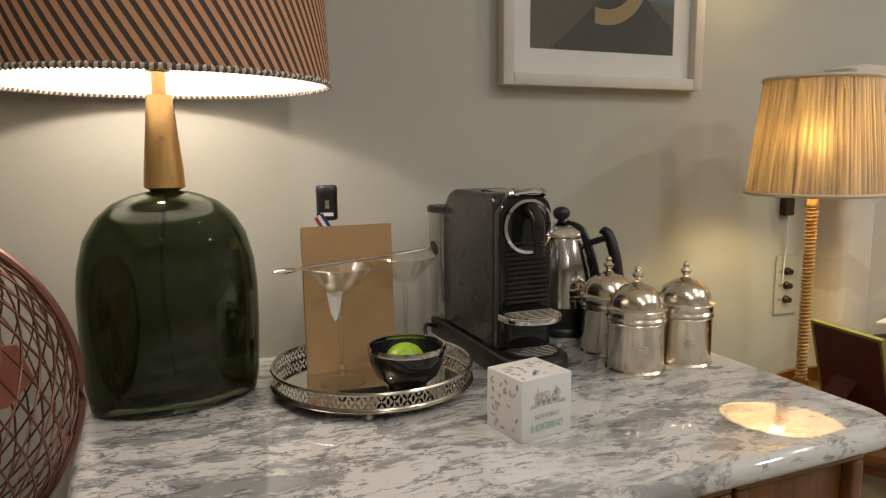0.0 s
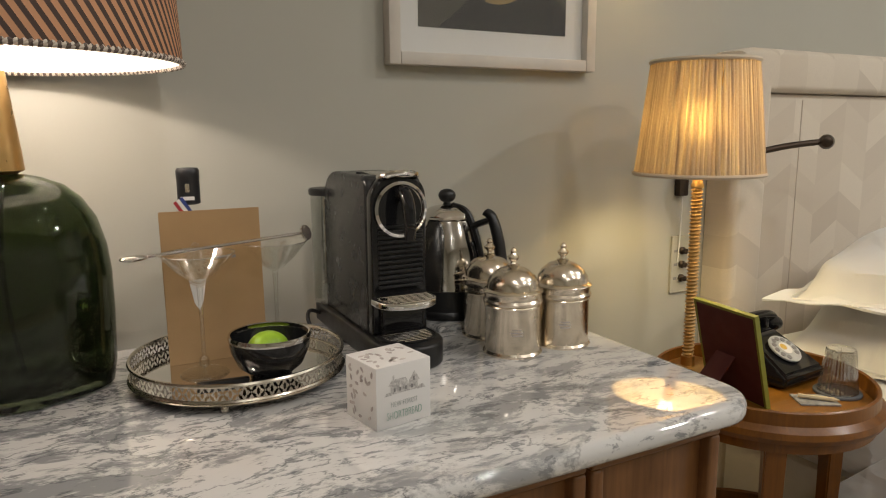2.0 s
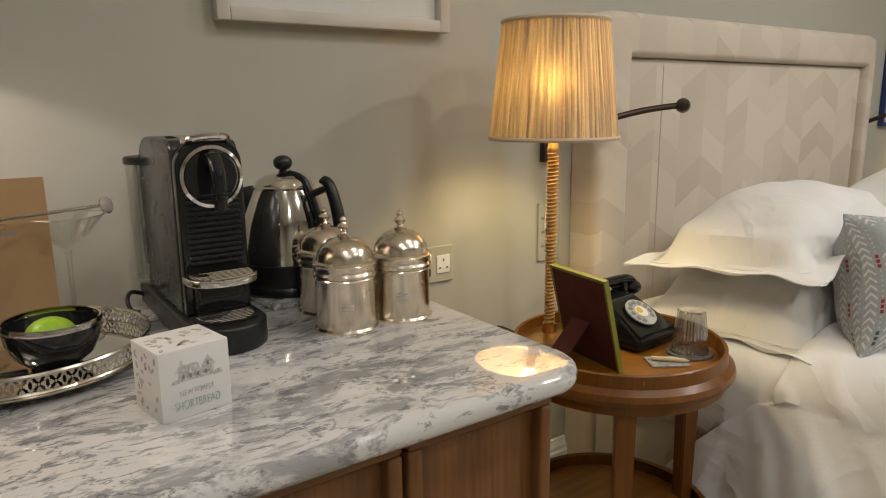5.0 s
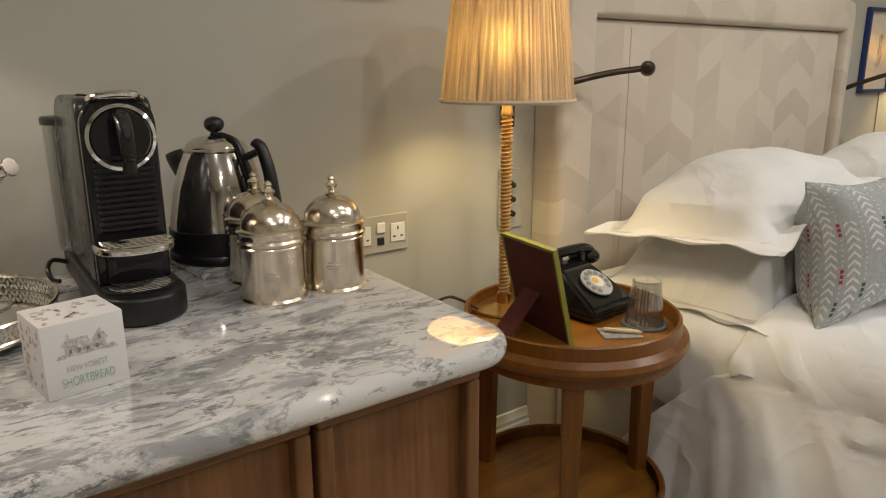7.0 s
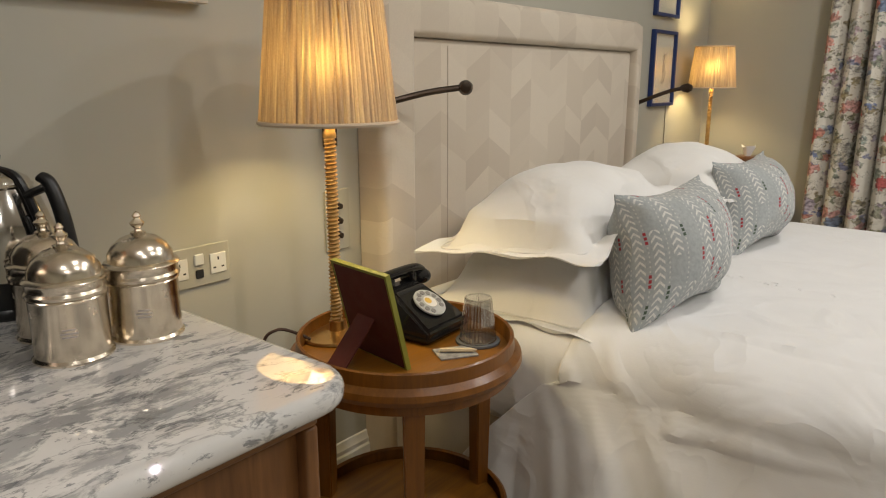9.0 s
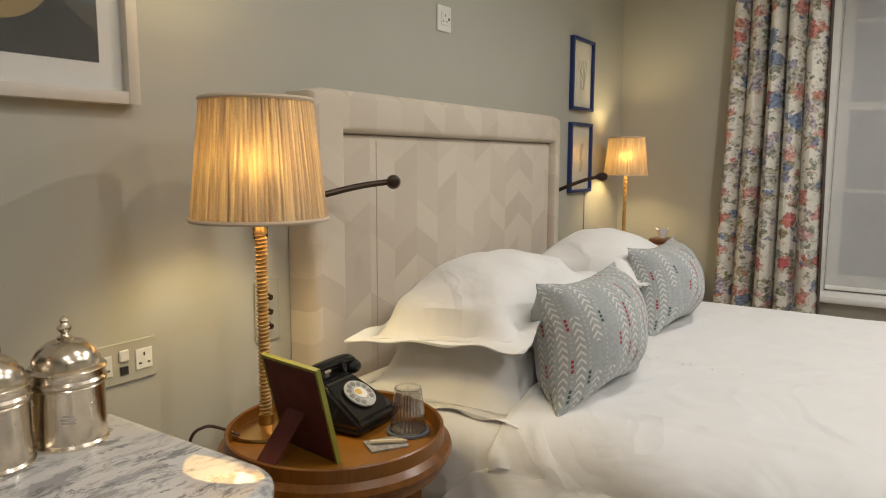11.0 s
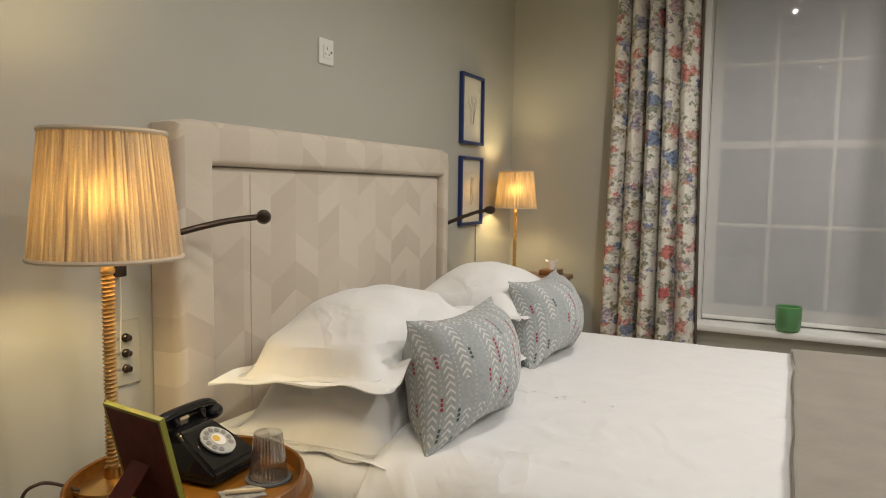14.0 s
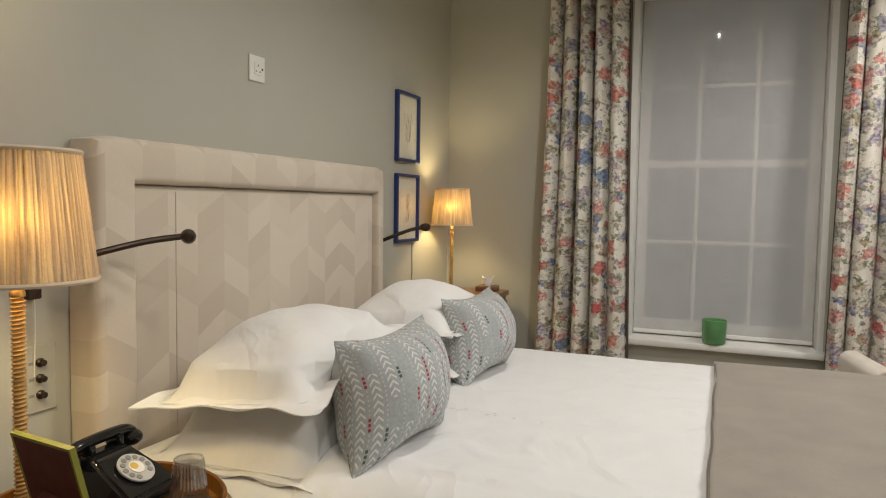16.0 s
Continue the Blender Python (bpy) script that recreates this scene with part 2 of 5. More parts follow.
def arrow_cloth():
    k = Nodes("arrow_print_cotton")
    x, z, y = k.xyz(k.node("ShaderNodeUVMap", 0))
    u = k.math("DIVIDE", x, 0.046)
    f = k.math("ABSOLUTE", k.math("SUBTRACT", k.math("FRACT", u), 0.5))
    col = k.math("FLOOR", u)
    v = k.math("ADD", k.math("DIVIDE", z, 0.0175), k.math("MULTIPLY", f, 2.6))
    arrow = k.math("MULTIPLY", k.math("LESS_THAN", k.math("FRACT", v), 0.36), k.math("LESS_THAN", f, 0.27))
    run = k.node("ShaderNodeTexWhiteNoise", 0, Vector=k.node("ShaderNodeCombineXYZ", X=col, Y=k.math("FLOOR", k.math("DIVIDE", z, 0.07))))
    arrow = k.math("MULTIPLY", arrow, k.math("GREATER_THAN", run, 0.15))
    arrow = k.math("MULTIPLY", arrow, k.ramp(k.noise(250.0, 2), (0.35, 0.55), (0.5, 0.95)))
    base = k.ramp(k.noise(120.0, 4), (0.3, (0.33, 0.355, 0.36)), (0.7, (0.42, 0.445, 0.45)))
    base = k.mix(arrow, base, (0.70, 0.69, 0.65))
    # small stitched dots run between the arrow columns
    row = k.math("ABSOLUTE", k.math("SUBTRACT", k.math("FRACT", k.math("DIVIDE", z, 0.011)), 0.5))
    dot = k.math("MULTIPLY", k.math("GREATER_THAN", f, 0.42), k.math("LESS_THAN", row, 0.34))
    speck = k.math("MULTIPLY", k.math("GREATER_THAN", f, 0.465), k.math("LESS_THAN", row, 0.2))
    base = k.mix(k.math("MULTIPLY", speck, 0.7), base, (0.66, 0.65, 0.61))
    pick = k.node("ShaderNodeTexWhiteNoise", 0, Vector=k.node("ShaderNodeCombineXYZ", X=k.math("FLOOR", k.math("ADD", u, 0.5)), Y=k.math("FLOOR", k.math("DIVIDE", z, 0.033)), Z=4.0))
    base = k.mix(k.math("MULTIPLY", dot, k.math("GREATER_THAN", pick, 0.84)), base, (0.36, 0.035, 0.045))
    base = k.mix(k.math("MULTIPLY", dot, k.math("LESS_THAN", pick, 0.08)), base, (0.07, 0.10, 0.07))
    k.set(Base_Color=base, Roughness=0.9, Sheen_Weight=0.15)
    k.bump(k.noise(400.0, 2), 0.25, 0.001)
    return k.m


WALL = paint_wall()
CEILING = plain("ceiling_paint", (0.8, 0.79, 0.76), 0.7)
CARPET = fabric("carpet_pile", (0.42, 0.36, 0.28), 500.0, 0.7)
TRIM = plain("white_gloss", (0.78, 0.77, 0.73), 0.35, vary=0.03)
MARBLE = marble()
OAK = wood("oak_veneer", (0.13, 0.052, 0.015), (0.25, 0.112, 0.037), 0.9, 0.4)
OAK_X = wood("oak_rail", (0.155, 0.064, 0.019), (0.28, 0.13, 0.044), 0.9, 0.4, "x")
HONEY = wood("honey_wood", (0.115, 0.038, 0.003), (0.225, 0.082, 0.007), 0.8, 0.36, "z", 0.08)
HONEY_X = wood("honey_wood_flat", (0.155, 0.058, 0.005), (0.30, 0.122, 0.012), 0.7, 0.36, "x", 0.08)
DARKWOOD = wood("brown_wood", (0.10, 0.045, 0.02), (0.2, 0.09, 0.04), 0.9, 0.35, "x")
STRIPE = stripes()
SHADE_LINER = translucent("shade_liner", (0.86, 0.83, 0.78), 0.1)
PLEAT = pleated()
BRASS = plain("satin_brass", (0.62, 0.40, 0.16), 0.33, 1.0, 0.06)
STEEL = plain("polished_steel", (0.66, 0.63, 0.59), 0.1, 1.0, 0.05)
CHROME = plain("chrome", (0.78, 0.77, 0.76), 0.05, 1.0, 0.02)
SILVER = plain("tarnished_silver", (0.74, 0.66, 0.545), 0.22, 1.0, 0.13, 28.0, 0.014, 50.0)
GREEN_GLASS = glass("bottle_green_glass", (0.15, 0.19, 0.11))
CLEAR = thin_glass("clear_glass", (0.96, 0.965, 0.955), 0.11)
TANK = thin_glass("tank_plastic", (0.84, 0.85, 0.84), 0.16)
PANE = thin_glass("pane_glass", (0.98, 0.985, 0.98), 0.04)
BLACK = plain("black_plastic", (0.009, 0.009, 0.0095), 0.36, bump=0.05, bscale=600.0)
GLOSS = plain("gloss_black", (0.010, 0.010, 0.011), 0.08)
GREY_SIDE = plain("machine_side_grey", (0.022, 0.022, 0.0225), 0.24, vary=0.04)
KRAFT = plain("kraft_board", (0.36, 0.225, 0.105), 0.75, vary=0.06, bump=0.1, bscale=400)
CARD = plain("white_card", (0.74, 0.72, 0.70), 0.5, vary=0.02)
INK = plain("grey_ink", (0.22, 0.21, 0.21), 0.7)
INK_GREEN = plain("green_ink", (0.24, 0.42, 0.34), 0.7)
INK_SAGE = plain("sage_ink", (0.30, 0.35, 0.32), 0.7)
INK_PALE = plain("pale_ink", (0.48, 0.43, 0.41), 0.7, vary=0.3, scale=60)
LIME = plain("lime_peel", (0.30, 0.50, 0.03), 0.35, vary=0.25, scale=40, bump=0.3, bscale=260)
PEWTER = plain("pierced_silver", (0.60, 0.55, 0.47), 0.22, 1.0, 0.15, 30.0)
MIRROR = plain("tray_mirror", (0.8, 0.79, 0.77), 0.03, 1.0, 0.02)
COPPER = plain("antique_copper", (0.17, 0.075, 0.055), 0.4, 0.6)
COPPER_BLADE = plain("copper_blade", (0.42, 0.15, 0.095), 0.45)
LINEN = fabric("white_bed_linen", (0.82, 0.815, 0.81), 1500.0, 0.15, 0.02, 0.1, 0.26)
PILLOW = fabric("pillow_cotton", (0.82, 0.81, 0.79), 1500.0, 0.15, 0.02, 0.1, 0.22)
THROW = fabric("taupe_wool", (0.30, 0.265, 0.22), 700.0, 0.6, 0.1, 0.3)
HEADCLOTH = chevron_cloth()
FLORAL = floral()
ARROWS = arrow_cloth()
RATTAN = plain("rattan_cane", (0.50, 0.30, 0.09), 0.4, vary=0.25, scale=60)
BRONZE = plain("dark_bronze", (0.075, 0.055, 0.042), 0.35, 0.85)
MAROON = plain("maroon_felt", (0.085, 0.012, 0.010), 0.75, vary=0.15)
LIMEGREEN = plain("yellow_green_edge", (0.24, 0.24, 0.035), 0.5)
SMOKE = thin_glass("ribbed_glass", (0.90, 0.90, 0.885), 0.2)
BLUE = plain("blue_frame_paint", (0.012, 0.03, 0.13), 0.4)
PAPER = plain("art_paper", (0.74, 0.69, 0.58), 0.8, vary=0.04)
FRAME_WHITE = plain("limed_wood", (0.62, 0.575, 0.51), 0.5, vary=0.05)
SOCKET = plain("socket_white", (0.78, 0.77, 0.72), 0.35, vary=0.02)
CLEARPLATE = plain("plate_tinted", (0.45, 0.435, 0.365), 0.22, vary=0.03)
BLACKPIN = plain("pin_black", (0.02, 0.02, 0.02), 0.5)


# ---- mesh helpers ----
def part(name, bm, material, parent=None, label="", smooth=True):
    """Links a bmesh as one mesh object under a thing or a part."""
    me = bpy.data.meshes.new(name)
    bmesh.ops.recalc_face_normals(bm, faces=bm.faces)
    if smooth:
        for f in bm.faces:
            f.smooth = True
        for e in bm.edges:
            if len(e.link_faces) == 2 and e.calc_face_angle(0) > 0.6:
                e.smooth = False
    bm.to_mesh(me)
    bm.free()
    me.materials.append(material)
    ob = new(name, me)
    if parent:
        ob.parent = parent
    if label:
        ob["label"] = label
    return ob


def thing(name, at, label, category, group="", rz=0.0, kind=""):
    ob = new(name)
    ob.matrix_basis = pose(*at, 0, 0, rz)
    ob.empty_display_size = 0.05
    return tagged(ob, label, category, group, kind)


def box(x0, x1, y0, y1, z0, z1, bevel=0.0, seg=2, bm=None):
    own = bmesh.new()
    bmesh.ops.create_cube(own, size=1.0)
    for v in own.verts:
        v.co = Vector(((x0 + x1) / 2 + v.co.x * (x1 - x0), (y0 + y1) / 2 + v.co.y * (y1 - y0), (z0 + z1) / 2 + v.co.z * (z1 - z0)))
    if bevel:
        bmesh.ops.bevel(own, geom=own.edges[:], offset=bevel, segments=seg, affect="EDGES", profile=0.5)
    return merge(bm, own)


def merge(bm, own):
    if bm is None:
        return own
    me = bpy.data.meshes.new("tmp")
    own.to_mesh(me)
    own.free()
    bm.from_mesh(me)
    bpy.data.meshes.remove(me)
    return bm


def lathe(profile, n=40, sx=1.0, sy=1.0, at=(0, 0, 0), bm=None, ripple=0.0, count=0, power=1.0):
    """Turns (radius, height) pairs round the z axis; ripple gives pleats."""
    bm = bm or bmesh.new()
    rings = []
    for r, z in profile:
        ring = []
        for i in range(n):
            a = 2 * math.pi * i / n
            c, s = math.cos(a), math.sin(a)
            if power != 1.0:
                c = math.copysign(abs(c) ** power, c)
                s = math.copysign(abs(s) ** power, s)
            rr = r + (ripple * math.cos(a * count) if count else 0)
            ring.append(bm.verts.new((at[0] + rr * c * sx, at[1] + rr * s * sy, at[2] + z)))
        rings.append(ring)
    for a, b in zip(rings, rings[1:]):
        for i in range(n):
            bm.faces.new((a[i], a[(i + 1) % n], b[(i + 1) % n], b[i]))
    if profile[0][0] < 1e-4:
        bmesh.ops.remove_doubles(bm, verts=rings[0], dist=1e-4)
    if profile[-1][0] < 1e-4:
        bmesh.ops.remove_doubles(bm, verts=rings[-1], dist=1e-4)
    return bm


def tube(points, r, n=8, bm=None, closed=False):
    """A round bar along points; r is a number or a function of 0..1."""
    bm = bm or bmesh.new()
    pts = [Vector(p) for p in (smooth_path(points) if 3 <= len(points) <= 9 and not closed else points)]
    rings = []
    up = Vector((0, 0, 1))
    for i, p in enumerate(pts):
        if closed:
            d = pts[(i + 1) % len(pts)] - pts[i - 1]
        else:
            d = pts[min(i + 1, len(pts) - 1)] - pts[max(i - 1, 0)]
        d.normalize()
        side = d.cross(up)
        if side.length < 0.05:
            side = d.cross(Vector((1, 0, 0)))
        side.normalize()
        other = side.cross(d)
        rr = r(i / max(1, len(pts) - 1)) if callable(r) else r
        rings.append([bm.verts.new(p + rr * (math.cos(2 * math.pi * j / n) * side + math.sin(2 * math.pi * j / n) * other)) for j in range(n)])
    pairs = list(zip(rings, rings[1:])) + ([(rings[-1], rings[0])] if closed else [])
    for a, b in pairs:
        for j in range(n):
            bm.faces.new((a[j], a[(j + 1) % n], b[(j + 1) % n], b[j]))
    if not closed:
        bm.faces.new(rings[0])
        bm.faces.new(rings[-1])
    return bm


def smooth_path(points, n=6):
    """A Catmull-Rom curve through the points."""
    p = [Vector(q) for q in points]
    p = [p[0]] + p + [p[-1]]
    out = []
    for a, b, c, d in zip(p, p[1:], p[2:], p[3:]):
        for i in range(n):
            t = i / n
            out.append(0.5 * (2 * b + (c - a) * t + (2 * a - 5 * b + 4 * c - d) * t * t + (3 * b - a - 3 * c + d) * t ** 3))
    return out + [p[-1]]


def ball(at, r, sx=1, sy=1, sz=1, bm=None, n=16):
    own = bmesh.new()
    bmesh.ops.create_uvsphere(own, u_segments=n, v_segments=n // 2 + 2, radius=r)
    for v in own.verts:
        v.co = Vector((at[0] + v.co.x * sx, at[1] + v.co.y * sy, at[2] + v.co.z * sz))
    return merge(bm, own)


def prism(outline, z0, z1, bevel=0.0, seg=3):
    """A slab with the outline given as (x, y) pairs."""
    bm = bmesh.new()
    f = bm.faces.new([bm.verts.new((x, y, z0)) for x, y in outline])
    top = bmesh.ops.extrude_face_region(bm, geom=[f])
    bmesh.ops.translate(bm, vec=(0, 0, z1 - z0), verts=[v for v in top["geom"] if isinstance(v, bmesh.types.BMVert)])
    if bevel:
        edges = [e for e in bm.edges if abs(e.verts[0].co.z - e.verts[1].co.z) < 1e-6]
        bmesh.ops.bevel(bm, geom=edges, offset=bevel, segments=seg, affect="EDGES", profile=0.5)
    return bm


def turned(bm, m):
    bmesh.ops.transform(bm, matrix=m, verts=bm.verts)
    return bm


def text_part(words, size, material, parent, m, name="lettering"):
    cu = bpy.data.curves.new(name, "FONT")
    cu.body, cu.size, cu.align_x, cu.extrude = words, size, "CENTER", 0.0002
    cu.offset = -0.00028
    tmp = bpy.data.objects.new("tmp_text", cu)
    scene.collection.objects.link(tmp)
    dg = bpy.context.evaluated_depsgraph_get()
    me = bpy.data.meshes.new_from_object(tmp.evaluated_get(dg))
    bpy.data.objects.remove(tmp)
    me.materials.clear()
    me.materials.append(material)
    me.name = name
    ob = new(name, me)
    ob.parent = parent
    ob.matrix_basis = m
    return ob


def structure(name, bm, material, label):
    return tagged(part(name, bm, material, None, "", True), label, name.split("_")[0], kind="structure")


# ---- the room ----
XW, XE, YS, YN = -1.35, 4.557, -2.2, 2.25
structure("floor", box(XW - 0.2, XE + 0.4, YS - 0.2, YN + 0.2, -0.1, 0.0), CARPET, "beige wool carpet across the bedroom floor")
structure("ceiling", box(XW - 0.2, XE + 0.4, YS - 0.2, YN + 0.2, CEIL, CEIL + 0.1), CEILING, "flat white painted bedroom ceiling with downlights")
structure("wall_north", box(XW - 0.2, XE + 0.4, YN, YN + 0.2, 0, CEIL), WALL, "sage grey painted wall behind the bed")
structure("wall_west", box(XW - 0.2, XW, YS, YN, 0, CEIL), WALL, "sage grey painted side wall of the bedroom")
structure("wall_south", box(XW - 0.2, XE + 0.4, YS - 0.2, YS, 0, CEIL), WALL, "sage grey painted wall facing the bed")
WY0, WY1, WZ0, WZ1 = 0.16, 1.16, 0.485, 2.47
w = box(XE, XE + 0.4, YS, WY0, 0, CEIL)
box(XE, XE + 0.4, WY1, YN, 0, CEIL, bm=w)
box(XE, XE + 0.4, WY0, WY1, 0, WZ0, bm=w)
box(XE, XE + 0.4, WY0, WY1, WZ1, CEIL, bm=w)
structure("wall_east", w, WALL, "sage grey painted window wall")


def skirting(name, along, x0, x1, label):
    prof = [(0, 0), (0.018, 0), (0.018, 0.075), (0.013, 0.08), (0.013, 0.093), (0.008, 0.10), (0.006, 0.116), (0, 0.118)]
    bm = bmesh.new()
    rows = []
    for s in (x0, x1):
        rows.append([bm.verts.new((s, YN - d, z) if along == "x" else (XE - d, s, z)) for d, z in prof])
    for i in range(len(prof) - 1):
        bm.faces.new((rows[0][i], rows[0][i + 1], rows[1][i + 1], rows[1][i]))
    bm.faces.new(rows[0])
    bm.faces.new(rows[1])
    return structure(name, bm, TRIM, label)


skirting("baseboard_north", "x", XW, XE - 0.02, "white moulded skirting board below the bed wall")
skirting("baseboard_east", "y", YS, YN, "white moulded skirting board below the window")

# window: lining, sill, sash bars, panes, sheer blind
window = thing("window_1", (XE, 0.66, WZ0), "white sash window with small panes behind a sheer blind", "window", kind="structure")
WX = 0.15
h, hw = WZ1 - WZ0, 0.5
for nm, b in (("lining", (0.002, 0.398, -hw, -hw + 0.03, 0, h)), ("lining", (0.002, 0.398, hw - 0.03, hw, 0, h)), ("lining", (0.002, 0.398, -hw + 0.03, hw - 0.03, h - 0.03, h))):
    part(nm, box(*b), TRIM, window)
part("window_sill", box(-0.055, 0.30, -hw - 0.02, hw + 0.02, -0.005, 0.03, 0.008), TRIM, window, "white painted window sill")
fz0, fz1 = 0.032, h - 0.03
for b in ((WX, WX + 0.05, -hw + 0.031, -hw + 0.09, fz0, fz1), (WX, WX + 0.05, hw - 0.09, hw - 0.031, fz0, fz1), (WX, WX + 0.05, -hw + 0.09, hw - 0.09, fz0, fz0 + 0.085), (WX, WX + 0.05, -hw + 0.09, hw - 0.09, fz1 - 0.05, fz1)):
    part("window_frame", box(*b, 0.004, 1), TRIM, window)
YC = [0.41, 0.145, -0.145, -0.41]
for y in (0.147, -0.147):
    part("glazing_bar", box(WX + 0.01, WX + 0.04, y - 0.011, y + 0.011, fz0 + 0.085, fz1 - 0.05, 0.004, 1), TRIM, window)
BARS = [1.924 - WZ0, 1.493 - WZ0, 1.052 - WZ0]
for z, t in zip(BARS, (0.011, 0.022, 0.011)):
    part("glazing_bar", box(WX + 0.006, WX + 0.044, -hw + 0.09, hw - 0.09, z - t, z + t, 0.004, 1), TRIM, window)
levels = [fz0 + 0.085] + BARS[::-1] + [fz1 - 0.05]
for z0, z1 in zip(levels, levels[1:]):
    for y1, y0 in zip(YC, YC[1:]):
        p = part("pane", box(WX + 0.022, WX + 0.027, y0 + 0.003, y1 - 0.003, z0 + 0.003, z1 - 0.003), PANE, window)
        p.visible_shadow = False
k = Nodes("sheer_blind_cloth")
k.set(Base_Color=k.ramp(k.noise(3.0, 4), (0.3, (0.70, 0.69, 0.68)), (0.7, (0.76, 0.75, 0.74))), Roughness=0.9)
see = k.node("ShaderNodeBsdfTransparent", Color=(1, 1, 1))
k.t.links.new(k.node("ShaderNodeMixShader", i0=0.64, i1=k.b.outputs[0], i2=see), k.t.nodes["Material Output"].inputs[0])
SHEER = k.m
blind = thing("roller_blind", (XE + 0.13, 0.66, WZ0 + 0.05), "pale sheer roller blind drawn down over the window", "blind")
part("blind_cloth", box(0, 0.0015, -hw + 0.035, hw - 0.035, 0.01, h - 0.1), SHEER, blind)
part("hem_bar", box(-0.006, 0.008, -hw + 0.035, hw - 0.035, -0.012, 0.012, 0.003), TRIM, blind, "white hem bar")
part("roller", turned(lathe([(0, -hw + 0.033), (0.02, -hw + 0.033), (0.02, hw - 0.033), (0, hw - 0.033)], 16), pose(0.01, 0, h - 0.09, 90, 0, 0)), TRIM, blind)
part("pull_cord", tube([(-0.03, -0.475, h - 0.1), (-0.03, -0.475, 0.3)], 0.004, 6), BRONZE, blind, "dark pull cord")
k = Nodes("night_backdrop")
em = k.node("ShaderNodeEmission", Color=(0.30, 0.32, 0.36), Strength=0.22)
k.t.links.new(em, k.t.nodes["Material Output"].inputs[0])
structure("backdrop", box(XE + 0.9, XE + 0.92, -1.5, 2.8, -0.5, 3.5), k.m, "dim grey night beyond the window")

for dx, dy, watts in DOWNLIGHTS:
    dl = thing("downlight", (dx, dy, CEIL), "small round recessed ceiling downlight, lit", "ceiling light", "downlights")
    part("trim_ring", lathe([(0.028, 0.0), (0.028, -0.004), (0.042, -0.004), (0.044, 0.0)], 24), TRIM, dl)
    k = Nodes("downlight_glow")
    k.set(Emission_Color=(1, 0.86, 0.7), Emission_Strength=5.0)
    part("lens", lathe([(0, -0.002), (0.018, -0.002), (0.027, 0.0)], 20), k.m, dl, "glowing lens")


# ---- curtains ----
def curtain(name, y0, y1, folds, label, seed):
    rnd = random.Random(seed)
    th = thing(name, (XE - 0.02, 0, 0), label, "curtain", "floral curtains")
    bm = bmesh.new()
    uvl = bm.loops.layers.uv.new("UVMap")
    nu, nv = folds * 14, 26
    ph = [rnd.uniform(-0.6, 0.6) for _ in range(folds + 1)]
    grid = []
    for j in range(nv + 1):
        v = j / nv
        z = 0.03 + v * 2.50
        row = []
        for i in range(nu + 1):
            u = i / nu
            q = u * folds
            wob = ph[int(q)] * (1 - (q - int(q))) + ph[min(folds, int(q) + 1)] * (q - int(q))
            flare = 1.0 + 0.10 * (1 - v)
            y = y1 + (y0 - y1) * u
            mid = y1 if y1 > 1.2 else y0
            y = mid + (y - mid) * 1.0 + 0.012 * math.sin(6.28 * q + 1.2 + wob) + (0.045 * (1 - v) * (0.5 - u) * 2)
            d = 0.075 + 0.072 * (0.75 + 0.25 * math.sin(q * 2.1 + seed)) * math.sin(6.28 * q + wob + 0.25 * math.sin(5 * v + q))
            row.append((bm.verts.new((-d * flare, y, z)), (u * abs(y1 - y0) * 1.9, z)))
        grid.append(row)
    for j in range(nv):
        for i in range(nu):
            cs = (grid[j][i], grid[j][i + 1], grid[j + 1][i + 1], grid[j + 1][i])
            f = bm.faces.new([c[0] for c in cs])
            for lp, c in zip(f.loops, cs):
                lp[uvl].uv = c[1]
    col = nu if y1 > 1.2 else 0
    leading = [grid[j][col][0].co.copy() for j in range(nv + 1)]
    cloth = part("cloth", bm, FLORAL, th)
    md = cloth.modifiers.new("thick", "SOLIDIFY")
    md.thickness = 0.004
    edge = tube(leading, 0.007, 6)
    part("edge_trim", edge, BROWN_TRIM, th, "dark brown leading edge")
    return th


BROWN_TRIM = plain("brown_edging", (0.09, 0.065, 0.05), 0.8)


curtain("curtain", 1.165, 1.60, 5, "floral linen curtain in red and blue, hanging beside the window", 3)
curtain("curtain", -0.42, 0.11, 6, "floral linen curtain with dark edging, hanging beyond the bed foot", 8)
rail = thing("curtain_rail", (XE - 0.075, 0.6, 2.56), "slim white curtain rail above the window", "curtain rail")
part("rail", tube([(0, -1.1, 0), (0, 1.1, 0)], 0.009, 8), TRIM, rail)
for y in (-1.0, 0.0, 1.0):
    part("bracket", box(0, 0.075, y - 0.01, y + 0.01, -0.008, 0.008), TRIM, rail)

pot = thing("green_glass_pot", (XE - 0.01, 0.685, WZ0 + 0.0305), "green glass candle pot on the window sill", "pot")
part("body", lathe([(0, 0.0), (0.052, 0.0), (0.06, 0.01), (0.064, 0.07), (0.064, 0.128), (0.06, 0.132), (0.057, 0.128), (0.055, 0.025), (0, 0.02)], 32), plain("green_pot_glass", (0.20, 0.46, 0.20), 0.15, Transmission_Weight=0.5), pot)
part("wax", lathe([(0, 0.021), (0.053, 0.026), (0.055, 0.09), (0, 0.09)], 24), plain("pale_green_wax", (0.35, 0.6, 0.3), 0.5), pot, "pale green wax")

